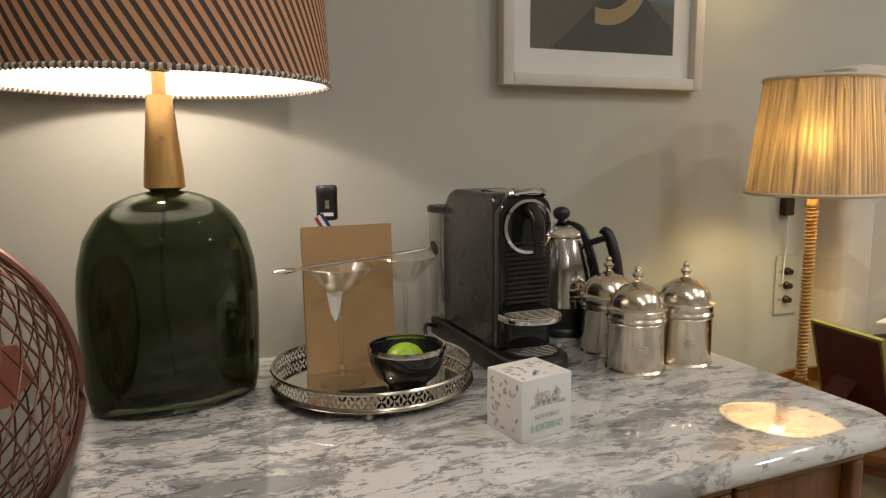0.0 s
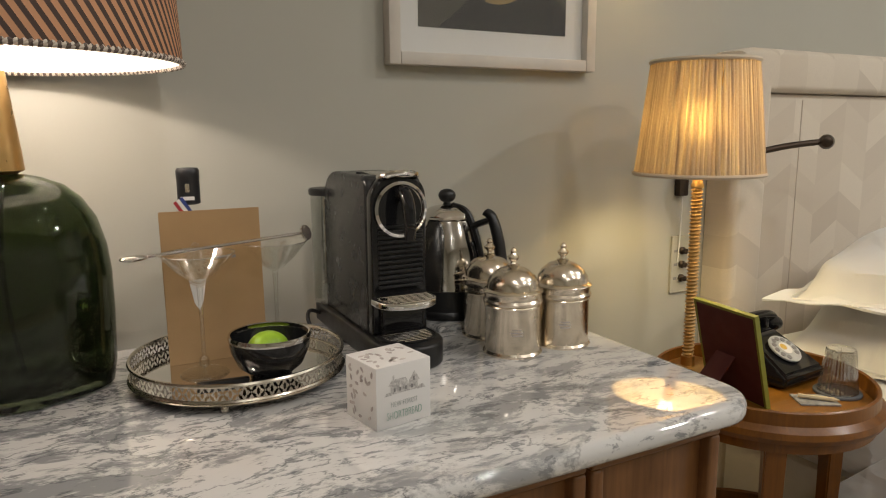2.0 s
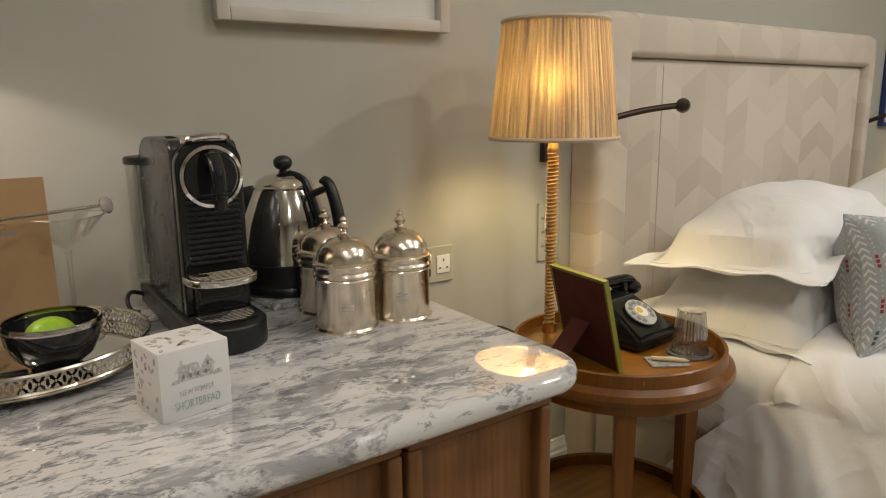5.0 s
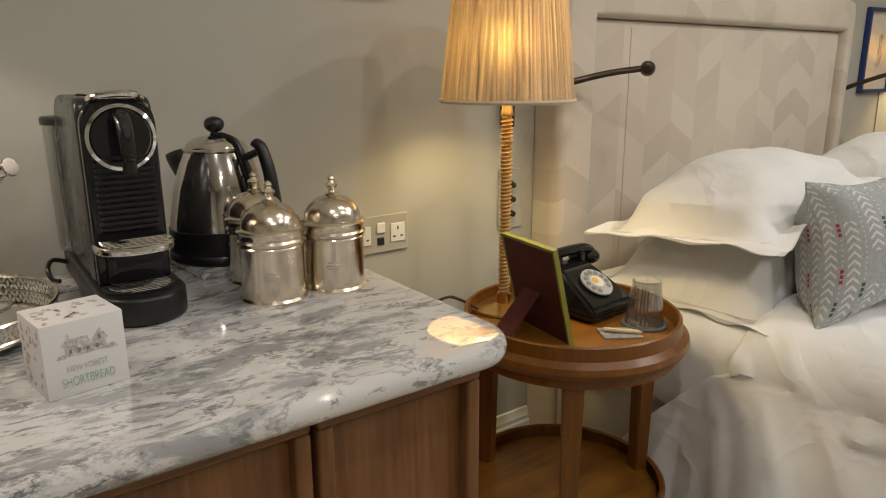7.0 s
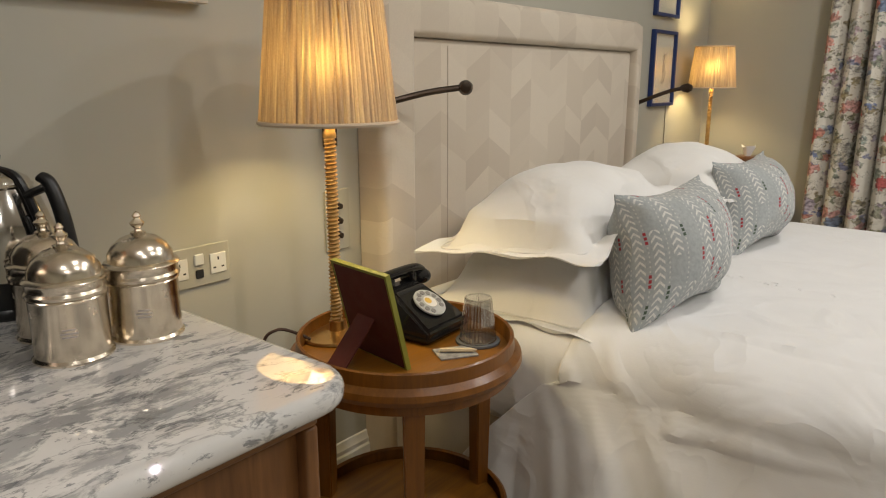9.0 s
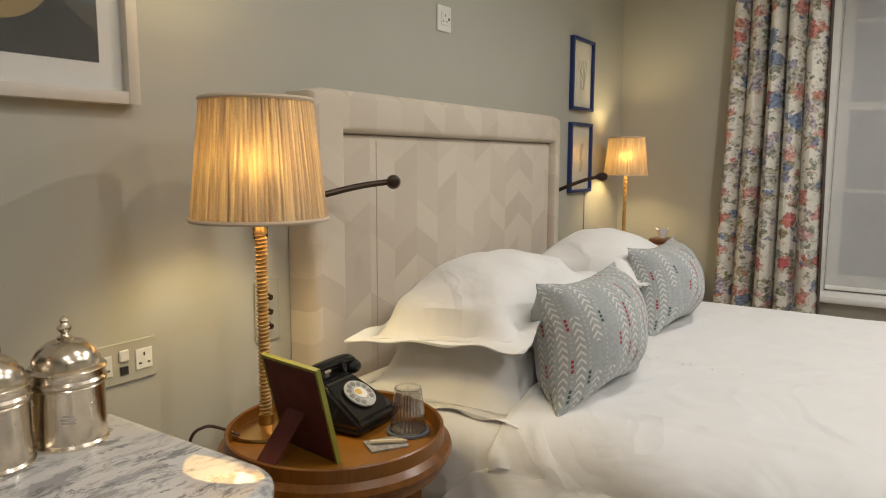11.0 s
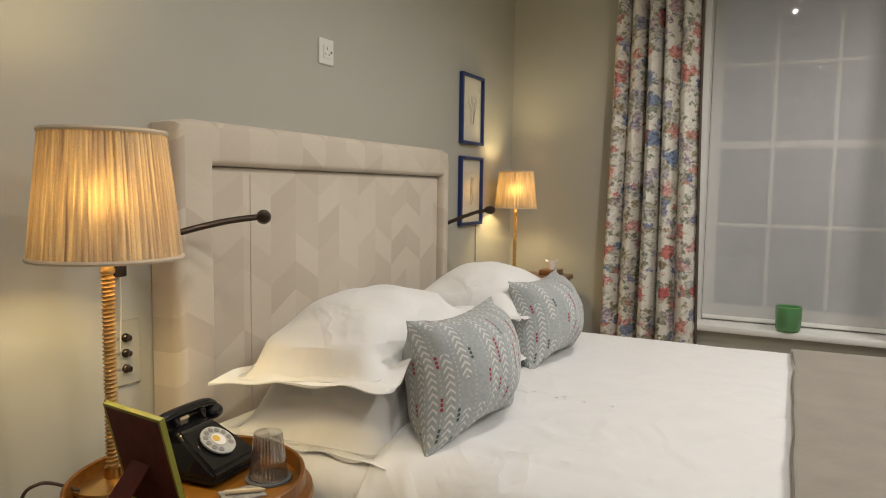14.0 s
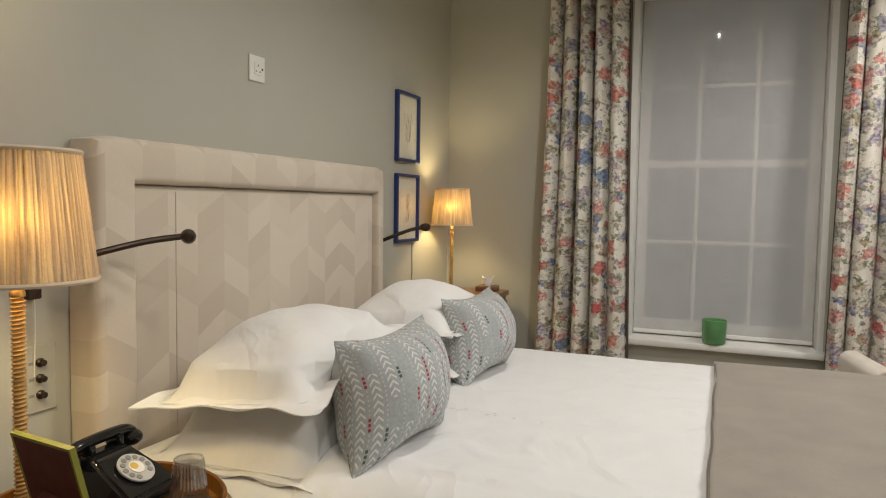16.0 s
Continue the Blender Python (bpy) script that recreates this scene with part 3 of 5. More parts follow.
# ---- marble-topped sideboard ----
LX, RX, FY, BY, TZ = -0.045, 1.058, 1.418, 2.14, 0.80
def rounded(x0, x1, y0, y1, rs, n=10):
    """Outline of a rectangle with corner radii for (x0,y0), (x1,y0), (x1,y1), (x0,y1)."""
    pts = []
    for (cx, cy, a0), r in zip(((x0, y0, 180), (x1, y0, 270), (x1, y1, 0), (x0, y1, 90)), rs):
        px, py = (cx + r if cx == x0 else cx - r), (cy + r if cy == y0 else cy - r)
        for i in range(n + 1):
            a = radians(a0 + 90 * i / n)
            pts.append((px + r * math.cos(a), py + r * math.sin(a)))
    return pts


sb = thing("sideboard", (0, 0, 0), "low oak sideboard with panelled doors under a marble top", "sideboard")
part("body", box(LX + 0.04, RX - 0.052, FY + 0.097, BY - 0.01, 0.06, TZ - 0.036, 0.004), OAK, sb)
part("plinth", box(LX + 0.06, RX - 0.07, FY + 0.11, BY - 0.02, 0.0, 0.06), DARKWOOD, sb, "recessed dark plinth")
seams = [1.006, 0.752, 0.498, 0.244, -0.005]
for x1, x0 in zip(seams, seams[1:]):
    door = part("door", box(x0 + 0.004, x1 - 0.004, FY + 0.056, FY + 0.0965, 0.07, TZ - 0.037, 0.002), OAK, sb)
    zt = TZ - 0.037
    for nm, b in (("bead", (x0 + 0.004, x1 - 0.004, FY + 0.036, FY + 0.060, zt - 0.024, zt)), ("bead", (x0 + 0.004, x1 - 0.004, FY + 0.036, FY + 0.060, 0.07, 0.09)), ("bead", (x0 + 0.004, x0 + 0.026, FY + 0.036, FY + 0.060, 0.09, zt - 0.024)), ("bead", (x1 - 0.026, x1 - 0.004, FY + 0.036, FY + 0.060, 0.09, zt - 0.024))):
        part(nm, box(*b, 0.005, 3), OAK_X if b[1] - b[0] > 0.1 else OAK, door)
    hx = (x1 - 0.04) if seams.index(x1) % 2 else (x0 + 0.04)
    hb = tube([(hx, FY + 0.058, 0.625), (hx, FY + 0.026, 0.625)], 0.006, 8)
    tube([(hx - 0.02, FY + 0.026, 0.625), (hx + 0.02, FY + 0.026, 0.625)], 0.007, 10, bm=hb)
    part("handle", hb, BRASS, door, "small brass T handle")
top = tagged(part("marble_top", prism(rounded(LX, RX, FY, BY, (0.06, 0.075, 0.02, 0.02)), TZ - 0.036, TZ, 0.0155, 5), MARBLE), "polished grey-veined white marble slab on the sideboard", "worktop")

# ---- large green glass lamp ----
gx, gy = GREEN_LAMP
gl = thing("table_lamp", (gx, gy, TZ), "large green glass table lamp with striped drum shade, lit", "lamp")
OV = 0.64
outer = [(0.0, 0.002), (0.115, 0.002), (0.124, 0.006), (0.130, 0.04), (0.133, 0.12), (0.133, 0.18), (0.129, 0.22), (0.118, 0.262), (0.10, 0.292), (0.078, 0.312), (0.05, 0.324), (0.03, 0.329), (0.02, 0.33)]
inner = [(0.02, 0.324), (0.05, 0.316), (0.076, 0.304), (0.096, 0.286), (0.113, 0.258), (0.123, 0.22), (0.127, 0.18), (0.127, 0.12), (0.124, 0.04), (0.118, 0.02), (0.0, 0.018)]
part("glass_body", turned(lathe(outer + inner, 72, 1.0, OV), pose(0, 0, 0, 0, 0, 9)), GREEN_GLASS, gl, "dark green oval glass body")
part("brass_neck", lathe([(0, 0.327), (0.014, 0.327), (0.03, 0.335), (0.0285, 0.36), (0.018, 0.472), (0.0, 0.472)], 32), BRASS, gl, "tapered brushed brass neck")
part("lampholder", lathe([(0, 0.472), (0.010, 0.472), (0.010, 0.505), (0.018, 0.507), (0.018, 0.515), (0.013, 0.52), (0.013, 0.56), (0, 0.56)], 24), BRASS, gl)
SR, SZ0, SZ1 = 0.252, 0.487, 0.80
part("shade", lathe([(SR, SZ0), (SR - 0.012, SZ1), (SR - 0.0135, SZ1), (SR - 0.0015, SZ0)], 96), STRIPE, gl, "drum shade in orange and black diagonal stripes")
part("liner", lathe([(SR - 0.003, SZ0 + 0.001), (SR - 0.015, SZ1), (SR - 0.016, SZ1), (SR - 0.004, SZ0 + 0.001)], 72), SHADE_LINER, gl, "white shade lining")
rope = bmesh.new()
for s in (0, math.pi):
    tube([((SR + 0.0022 * math.cos(a * 110 + s)) * math.cos(a), (SR + 0.0022 * math.cos(a * 110 + s)) * math.sin(a), SZ0 + 0.0022 * math.sin(a * 110 + s)) for a in [2 * math.pi * i / 880 for i in range(880)]], 0.0026, 4, bm=rope, closed=True)
k = Nodes("rope_trim")
x, y, z = k.xyz()
f = k.math("FRACT", k.math("MULTIPLY", k.math("ARCTAN2", y, x), 26.0))
k.set(Base_Color=k.mix(k.math("LESS_THAN", f, 0.5), (0.72, 0.64, 0.55), (0.16, 0.12, 0.10)), Roughness=0.8)
part("rope_trim", rope, k.m, gl, "twisted two-tone cord edging")
for a in (20, 140, 260):
    part("spider_arm", tube([(0, 0, 0.515), (0.24 * math.cos(radians(a)), 0.24 * math.sin(radians(a)), 0.53)], 0.002, 6), BRASS, gl)
bulb_glow = Nodes("bulb_glow")
bulb_glow.set(Base_Color=(1, 0.9, 0.8), Emission_Color=(1.0, 0.75, 0.45), Emission_Strength=6.0)
part("cable", tube([(0.0, 0.0, 0.325), (-0.012, 0.01, 0.2), (-0.006, 0.0, 0.1), (0.0, 0.03, 0.03)], 0.0035, 8), BLACK, gl, "black flex inside the glass")

# ---- wire cage fan ----
fan = thing("wire_globe_fan", (-0.228, 1.70, 0.0), "copper globe fan with a woven wire cage beside the sideboard", "fan")
FR, FZ = 0.206, 0.925
def globe(lat, lon):
    return (FR * math.cos(lat) * math.cos(lon), FR * math.cos(lat) * math.sin(lon), FZ + FR * math.sin(lat))
for s in (1, -1):
    for i in range(44):
        a0 = 2 * math.pi * i / 44
        pts = []
        for j in range(19):
            v = -1.25 + 2.5 * j / 18
            p = globe(v, a0 + s * 0.55 * v)
            pts.append((p[0], p[2] - FZ, p[1]))
        part("wire", tube([(x, z, FZ + y) for x, y, z in pts], 0.0014, 4), COPPER, fan)
part("rim", tube([(FR * 1.012 * math.cos(a), 0, FZ + FR * 1.012 * math.sin(a)) for a in [2 * math.pi * i / 64 for i in range(64)]], 0.006, 8, closed=True), COPPER, fan, "round copper rim")
for s in (1, -1):
    part("cap", turned(lathe([(0, 0.0), (0.05, 0.0), (0.05, 0.012), (0, 0.02)], 24), pose(0, s * FR * 0.96, FZ, -90 * s, 0, 0)), COPPER, fan)
part("motor", turned(lathe([(0, -0.06), (0.04, -0.06), (0.045, 0.0), (0.03, 0.05), (0, 0.055)], 24), pose(0, 0.05, FZ, 90, 0, 0)), COPPER, fan)
for i in range(4):
    b = bmesh.new()
    bl = [(0.03, -0.02), (0.07, -0.045), (0.13, -0.05), (0.165, -0.02), (0.165, 0.03), (0.09, 0.045), (0.03, 0.02)]
    f = b.faces.new([b.verts.new((x, 0, z)) for x, z in bl])
    ex = bmesh.ops.extrude_face_region(b, geom=[f])
    bmesh.ops.translate(b, vec=(0, 0.003, 0), verts=[v for v in ex["geom"] if isinstance(v, bmesh.types.BMVert)])
    part("blade", turned(b, pose(0, -0.03, FZ, 0, 0, 0) @ pose(0, 0, 0, 0, 90 * i - 12, 0) @ pose(0, 0, 0, 25, 0, 0)), COPPER_BLADE, fan, "copper-red fan blade")
part("stand", tube([(0, 0, 0.02), (0, 0, FZ - FR - 0.004)], 0.011, 12), COPPER, fan)
part("base", lathe([(0, 0), (0.13, 0), (0.13, 0.012), (0.03, 0.022), (0, 0.024)], 40), COPPER, fan)

# ---- framed print over the sideboard ----
pic = thing("framed_print", (1.097, YN, 1.330), "pale framed abstract landscape print hanging over the sideboard", "picture")
PW, PH, FT = 0.285, 0.62, 0.028
for b in ((-PW, -PW + FT, -0.035, -0.001, 0, PH), (PW - FT, PW, -0.035, -0.001, 0, PH), (-PW + FT, PW - FT, -0.035, -0.001, 0, FT), (-PW + FT, PW - FT, -0.035, -0.001, PH - FT, PH)):
    part("frame_rail", box(*b, 0.003), FRAME_WHITE, pic)
part("mount", box(-PW + FT, PW - FT, -0.012, -0.004, FT, PH - FT), CARD, pic, "white mount board")
k = Nodes("landscape_print")
x, y, z = k.xyz()
n = k.noise(7.0, 5)
zz = k.math("ADD", z, k.math("MULTIPLY", k.math("SUBTRACT", n, 0.5), 0.03))
hill = k.math("GREATER_THAN", k.math("ADD", k.math("MULTIPLY", k.math("ABSOLUTE", k.math("SUBTRACT", x, 0.06)), 0.85), zz), 0.265)
sky = k.mix(k.ramp(zz, (0.20, 0.0), (0.215, 1.0)), (0.115, 0.105, 0.09), (0.13, 0.19, 0.23))
art = k.mix(hill, (0.055, 0.052, 0.055), sky)
r = k.math("SQRT", k.math("ADD", k.math("POWER", k.math("SUBTRACT", x, 0.0), 2.0), k.math("POWER", k.math("SUBTRACT", z, 0.27), 2.0)))
ring = k.math("MULTIPLY", k.math("LESS_THAN", k.math("ABSOLUTE", k.math("SUBTRACT", r, 0.105)), 0.018), k.math("GREATER_THAN", x, -0.03))
art = k.mix(ring, art, (0.36, 0.26, 0.13))
art = k.mix(k.ramp(k.noise(90.0, 4), (0.45, 0.0), (0.7, 0.25)), art, (0.2, 0.2, 0.19))
k.set(Base_Color=art, Roughness=0.7)
part("print", box(-0.205, 0.205, -0.0125, -0.0121, 0.085, 0.52), k.m, pic, "dark hills under blue-grey with a tan arc")
pg = part("glazing", box(-PW + FT, PW - FT, -0.020, -0.018, FT, PH - FT), PANE, pic)
pg.visible_shadow = False

# ---- tray with bottle, kraft menu, glasses and bowl ----
TX, TY = 0.395, 1.89
tray = thing("gallery_tray", (TX, TY, TZ), "round silver gallery tray with pierced rim and mirror base", "tray")
TR = 0.163
part("base", lathe([(0, 0.012), (TR, 0.012), (TR + 0.004, 0.015), (TR, 0.018), (0, 0.018)], 64), PEWTER, tray)
part("mirror", lathe([(0, 0.0185), (TR - 0.004, 0.0185), (TR - 0.004, 0.0195), (0, 0.0195)], 64), MIRROR, tray, "mirrored floor of the tray")
gal = bmesh.new()
for zz0, rr in ((0.018, 0.0028), (0.042, 0.0032)):
    tube([(TR * math.cos(a), TR * math.sin(a), zz0) for a in [2 * math.pi * i / 96 for i in range(96)]], rr, 6, bm=gal, closed=True)
NP, CELLS, LV = 54, 18, 14
band = {}
for i in range(NP * CELLS):
    for j in range(LV + 1):
        a = 2 * math.pi * i / (NP * CELLS)
        band[i, j] = gal.verts.new((TR * math.cos(a), TR * math.sin(a), 0.018 + 0.024 * j / LV))
for i in range(NP * CELLS):
    for j in range(LV):
        u, v = ((i % CELLS) + 0.5) / CELLS * 2 - 1, (j + 0.5) / LV * 2 - 1
        r2, th2 = math.hypot(u, v), math.atan2(v, u)
        petal = 0.10 < r2 < 1.0 * abs(math.sin(2 * th2)) ** 2.0 and abs(v) < 0.8
        corner = (abs(abs(u) - 1) / 0.2) ** 2 + (v / 0.4) ** 2 < 1
        if not (petal or corner):
            n2 = (i + 1) % (NP * CELLS)
            gal.faces.new((band[i, j], band[n2, j], band[n2, j + 1], band[i, j + 1]))
part("gallery", gal, PEWTER, tray, "pierced silver gallery rim")
for a in (70, 160, 250, 340):
    part("foot", ball((0.155 * math.cos(radians(a)), 0.155 * math.sin(radians(a)), 0.0065), 0.0065), PEWTER, tray)
MZ = TZ + 0.0197

bot = thing("spirit_bottle", (0.345, 1.968, MZ), "clear spirit bottle with black capsule behind a kraft folder", "bottle")
part("glass", lathe([(0, 0.0), (0.034, 0.0), (0.036, 0.006), (0.036, 0.175), (0.030, 0.205), (0.018, 0.228), (0.0145, 0.245), (0.0145, 0.25), (0, 0.25)], 32), CLEAR, bot)
part("label", lathe([(0.0364, 0.04), (0.0366, 0.04), (0.0366, 0.14), (0.0364, 0.14)], 32), CARD, bot, "white paper label")
part("capsule", lathe([(0.0155, 0.262), (0.0185, 0.264), (0.0185, 0.304), (0.019, 0.305), (0.019, 0.318), (0.0165, 0.322), (0, 0.322)], 32), plain("capsule_black", (0.015, 0.015, 0.017), 0.4), bot, "black capsule")
part("lettering_bar", turned(box(-0.011, 0.011, -0.0192, -0.0184, 0.270, 0.276), pose(0, 0, 0, 0, 0, -15)), CARD, bot, "small pale lettering")
part("monogram", turned(box(-0.003, 0.004, -0.0192, -0.0184, 0.283, 0.297, 0.0002), pose(0, 0, 0, 0, 0, -15)), SILVER, bot)
for i, c in enumerate(((0.35, 0.02, 0.03), (0.75, 0.73, 0.7), (0.02, 0.04, 0.2))):
    part("ribbon", turned(box(-0.012 + i * 0.006, -0.0065 + i * 0.006, -0.0222, -0.0212, -0.06, 0.012), pose(-0.012, 0, 0.263, 0, -32, 0)), plain("ribbon_cloth", c, 0.7), bot, "striped neck ribbon")

bot.scale = (0.95, 0.95, 0.965)
menu = thing("kraft_folder", (0.372, 1.93, MZ), "brown kraft card folder standing on the tray", "folder", rz=0)
part("front_cover", turned(box(-0.077, 0.077, -0.0012, 0.0, 0, 0.245), pose(0, 0, 0, -3.0, 0, 0)), KRAFT, menu)
part("back_cover", turned(box(-0.077, 0.077, 0.0, 0.0012, 0, 0.243), pose(0, 0.006, 0, -3.8, 0, 0)), KRAFT, menu)
part("print_line", turned(box(0.005, 0.035, -0.0016, -0.00125, 0.165, 0.170), pose(0, 0, 0, -3.0, 0, 0)), INK, menu, "small dark printed line")


CLEAR_EDGE = thin_glass("glass_edge", (0.85, 0.86, 0.85), 0.4)


def martini(at):
    g = thing("martini_glass", at, "clear stemmed martini glass on the tray", "glass", "martini glasses")
    part("bowl", lathe([(0, 0.140), (0.004, 0.1405), (0.013, 0.147), (0.033, 0.165), (0.053, 0.187), (0.0545, 0.188), (0.055, 0.187), (0.035, 0.163), (0.015, 0.144), (0.006, 0.138), (0, 0.136)], 40), CLEAR, g)
    part("lip", tube([(0.0535 * math.cos(a), 0.0535 * math.sin(a), 0.1878) for a in [2 * math.pi * i / 48 for i in range(48)]], 0.0009, 5, closed=True), CLEAR_EDGE, g)
    part("stem", lathe([(0.0, 0.1355), (0.006, 0.1355), (0.0046, 0.130), (0.0034, 0.09), (0.0036, 0.028), (0.008, 0.023), (0.0085, 0.015), (0.006, 0.010), (0.0, 0.006)], 16), CLEAR, g)
    part("foot", lathe([(0, 0.006), (0.012, 0.005), (0.036, 0.0025), (0.037, 0.001), (0.036, 0.0), (0, 0.0)], 36), CLEAR, g)
    return g


martini((0.338, 1.872, MZ))
martini((0.468, 1.928, MZ))
spoon = thing("bar_spoon", (0, 0, 0), "silver twisted bar spoon laid across the martini glasses", "spoon")
p0, p1 = Vector((0.265, 1.855, TZ + 0.2115)), Vector((0.525, 1.945, TZ + 0.2155))
tw = bmesh.new()
dvec = (p1 - p0).normalized()
sd = dvec.cross(Vector((0, 0, 1))).normalized()
up = sd.cross(dvec)
for s in (0, math.pi):
    tube([p0.lerp(p1, i / 160) + 0.0014 * (math.cos(i * 0.9 + s) * sd + math.sin(i * 0.9 + s) * up) for i in range(161)], 0.0016, 5, bm=tw)
part("handle", tw, STEEL, spoon)
part("spoon_bowl", turned(ball((0, 0, 0), 0.02, 1.0, 0.62, 0.25), Matrix.Translation(p0 - dvec * 0.018) @ pose(0, 0, 0, 0, 0, 19)), STEEL, spoon)
part("disc_end", turned(lathe([(0, -0.002), (0.013, -0.002), (0.014, 0), (0.013, 0.002), (0, 0.002)], 24), Matrix.Translation(p1 + dvec * 0.004) @ pose(0, 0, 0, 70, 0, 40)), STEEL, spoon)

bowl = thing("black_bowl", (0.424, 1.806, MZ), "glossy black bowl with a silver rim on the tray", "bowl")
part("body", lathe([(0, 0.003), (0.026, 0.003), (0.028, 0.0), (0.031, 0.003), (0.031, 0.008), (0.048, 0.022), (0.058, 0.045), (0.0605, 0.062), (0.058, 0.062), (0.055, 0.045), (0.045, 0.025), (0.02, 0.013), (0, 0.012)], 48), GLOSS, bowl)
part("rim", lathe([(0.0575, 0.062), (0.061, 0.0615), (0.0618, 0.066), (0.060, 0.070), (0.0575, 0.069)], 48), STEEL, bowl, "silver rim band")
lime = thing("lime", (0.422, 1.808, MZ + 0.013), "fresh green lime in the black bowl", "fruit")
part("peel", turned(ball((0, 0, 0), 0.028, 1.2, 1.0, 1.0, None, 24), pose(0, 0, 0.030, 0, 10, 20)), LIME, lime)
knife = thing("small_knife", (0.345, 1.805, MZ), "small dark-handled knife lying on the tray", "knife", rz=-6)
part("handle", box(-0.03, 0.045, -0.006, 0.006, 0.0, 0.008, 0.003), BLACK, knife)
part("knife_blade", box(0.045, 0.09, -0.005, 0.005, 0.0005, 0.0018), STEEL, knife)

# ---- shortbread box ----
sbx = thing("shortbread_box", (0.503, 1.583, TZ), "white printed card shortbread box on the marble", "box", rz=9)
BS, BH = 0.087, 0.086
part("carton", box(0, BS, 0, BS * 0.9, 0.0003, BH, 0.0012), CARD, sbx)
front = lambda x, z: pose(x, -0.0006, z, 90, 0, 0)
text_part("NEW FOREST", 0.0090, INK_SAGE, sbx, front(BS * 0.50, 0.0285) @ Matrix.Diagonal((0.80, 1.15, 1, 1)))
text_part("SHORTBREAD", 0.0105, INK_GREEN, sbx, front(BS * 0.50, 0.0115) @ Matrix.Diagonal((0.86, 1.5, 1, 1)))
rnd = random.Random(5)
art = bmesh.new()
for poly in (((0.022, 0.046), (0.066, 0.046), (0.066, 0.058), (0.022, 0.058)), ((0.018, 0.058), (0.050, 0.058), (0.046, 0.066), (0.024, 0.066)), ((0.050, 0.058), (0.069, 0.058), (0.060, 0.072)), ((0.025, 0.066), (0.028, 0.066), (0.028, 0.072), (0.025, 0.072)), ((0.012, 0.045), (0.024, 0.045), (0.021, 0.050), (0.015, 0.049)), ((0.064, 0.045), (0.078, 0.045), (0.074, 0.051), (0.067, 0.050))):
    f = art.faces.new([art.verts.new((x, -0.0004, z)) for x, z in poly])
    art.verts.ensure_lookup_table()
part("cottage_sketch", art, plain("pencil_wash", (0.50, 0.48, 0.46), 0.7, vary=0.45, scale=220), sbx, "pale sketch of a thatched cottage")
dots = bmesh.new()
for wx2, wz2 in ((0.028, 0.051), (0.037, 0.051), (0.046, 0.051), (0.056, 0.051), (0.059, 0.061)):
    box(wx2 - 0.0015, wx2 + 0.0015, -0.0007, -0.0005, wz2 - 0.002, wz2 + 0.003, bm=dots)
part("sketch_windows", dots, INK, sbx)
for i in range(52):
    u, v = rnd.uniform(0.008, BS - 0.01), rnd.uniform(0.008, BH - 0.01)
    m = (pose(-0.0003, u * 0.88, v, rnd.uniform(0, 360), 0, 0) @ Matrix.Diagonal((0.4, 1, 1, 1))) if i % 2 else pose(u, v * 0.8, BH + 0.0001, 0, 0, rnd.uniform(0, 360))
    o = lathe([(0, -0.0002), (0.005, -0.0002), (0.005, 0.0003), (0, 0.0003)], 7, 1.0, 0.5)
    if i % 2:
        o = turned(o, pose(0, 0, 0, 0, 90, 0))
    part("sketch_mark", turned(o, m), INK_PALE, sbx)

# ---- coffee machine ----
cm = thing("coffee_machine", (0.662, 1.956, TZ), "black capsule coffee machine with chrome ring and water tank", "coffee machine", rz=-1)
def side_profile(y0, y1, z0, z1, r, n=8):
    pts = [(y0, z0), (y1, z0)]
    for cy, cz, a0, rr in ((y1 - r, z1 - r, 0, r), (y0 + 0.02, z1 - 0.02, 90, 0.02)):
        for i in range(n + 1):
            a = radians(a0 + 90 * i / n)
            pts.append((cy + rr * math.cos(a), cz + rr * math.sin(a)))
    return pts
def sideways(profile, x0, x1, bevel):
    bm = prism([(y, z) for y, z in profile], x0, x1, bevel, 3)
    return turned(bm, Matrix(((0, 0, 1, 0), (1, 0, 0, 0), (0, 1, 0, 0), (0, 0, 0, 1))))
part("body", sideways(side_profile(-0.085, 0.135, 0.04, 0.313, 0.06), -0.052, 0.052, 0.008), GREY_SIDE, cm, "dark grey side panels")
part("base", prism([(-0.058, 0.185), (0.058, 0.185)] + [(0.062 * math.cos(radians(a)), -0.125 + 0.062 * math.sin(radians(a))) for a in range(0, -181, -12)], 0.0, 0.042, 0.006), BLACK, cm, "black base tray")
arch = [(-0.0505, 0.045), (0.0505, 0.045)] + [(0.0505 * math.copysign(abs(math.cos(radians(a))) ** 0.75, math.cos(radians(a))), 0.268 + 0.046 * math.sin(radians(a)) ** 0.75) for a in range(0, 181, 9)]
part("front_panel", turned(prism(arch, 0.0805, 0.105, 0.005), pose(0, 0, 0, 90, 0, 0)), GLOSS, cm, "gloss black arched front")
for i in range(13):
    z = 0.125 + i * 0.0085
    part("grille_slat", box(-0.040, 0.040, -0.111, -0.103, z, z + 0.0048, 0.0012, 1), BLACK, cm)
part("chrome_ring", turned(lathe([(0.040, 0.0), (0.046, 0.002), (0.047, 0.008), (0.042, 0.010), (0.040, 0.006)], 48), pose(0, -0.105, 0.258, 90, 0, 0)), CHROME, cm, "chrome ring round the head")
part("head_disc", turned(lathe([(0, 0.004), (0.039, 0.004), (0.040, 0.0), (0, 0.0)], 48), pose(0, -0.105, 0.258, 90, 0, 0)), GLOSS, cm)
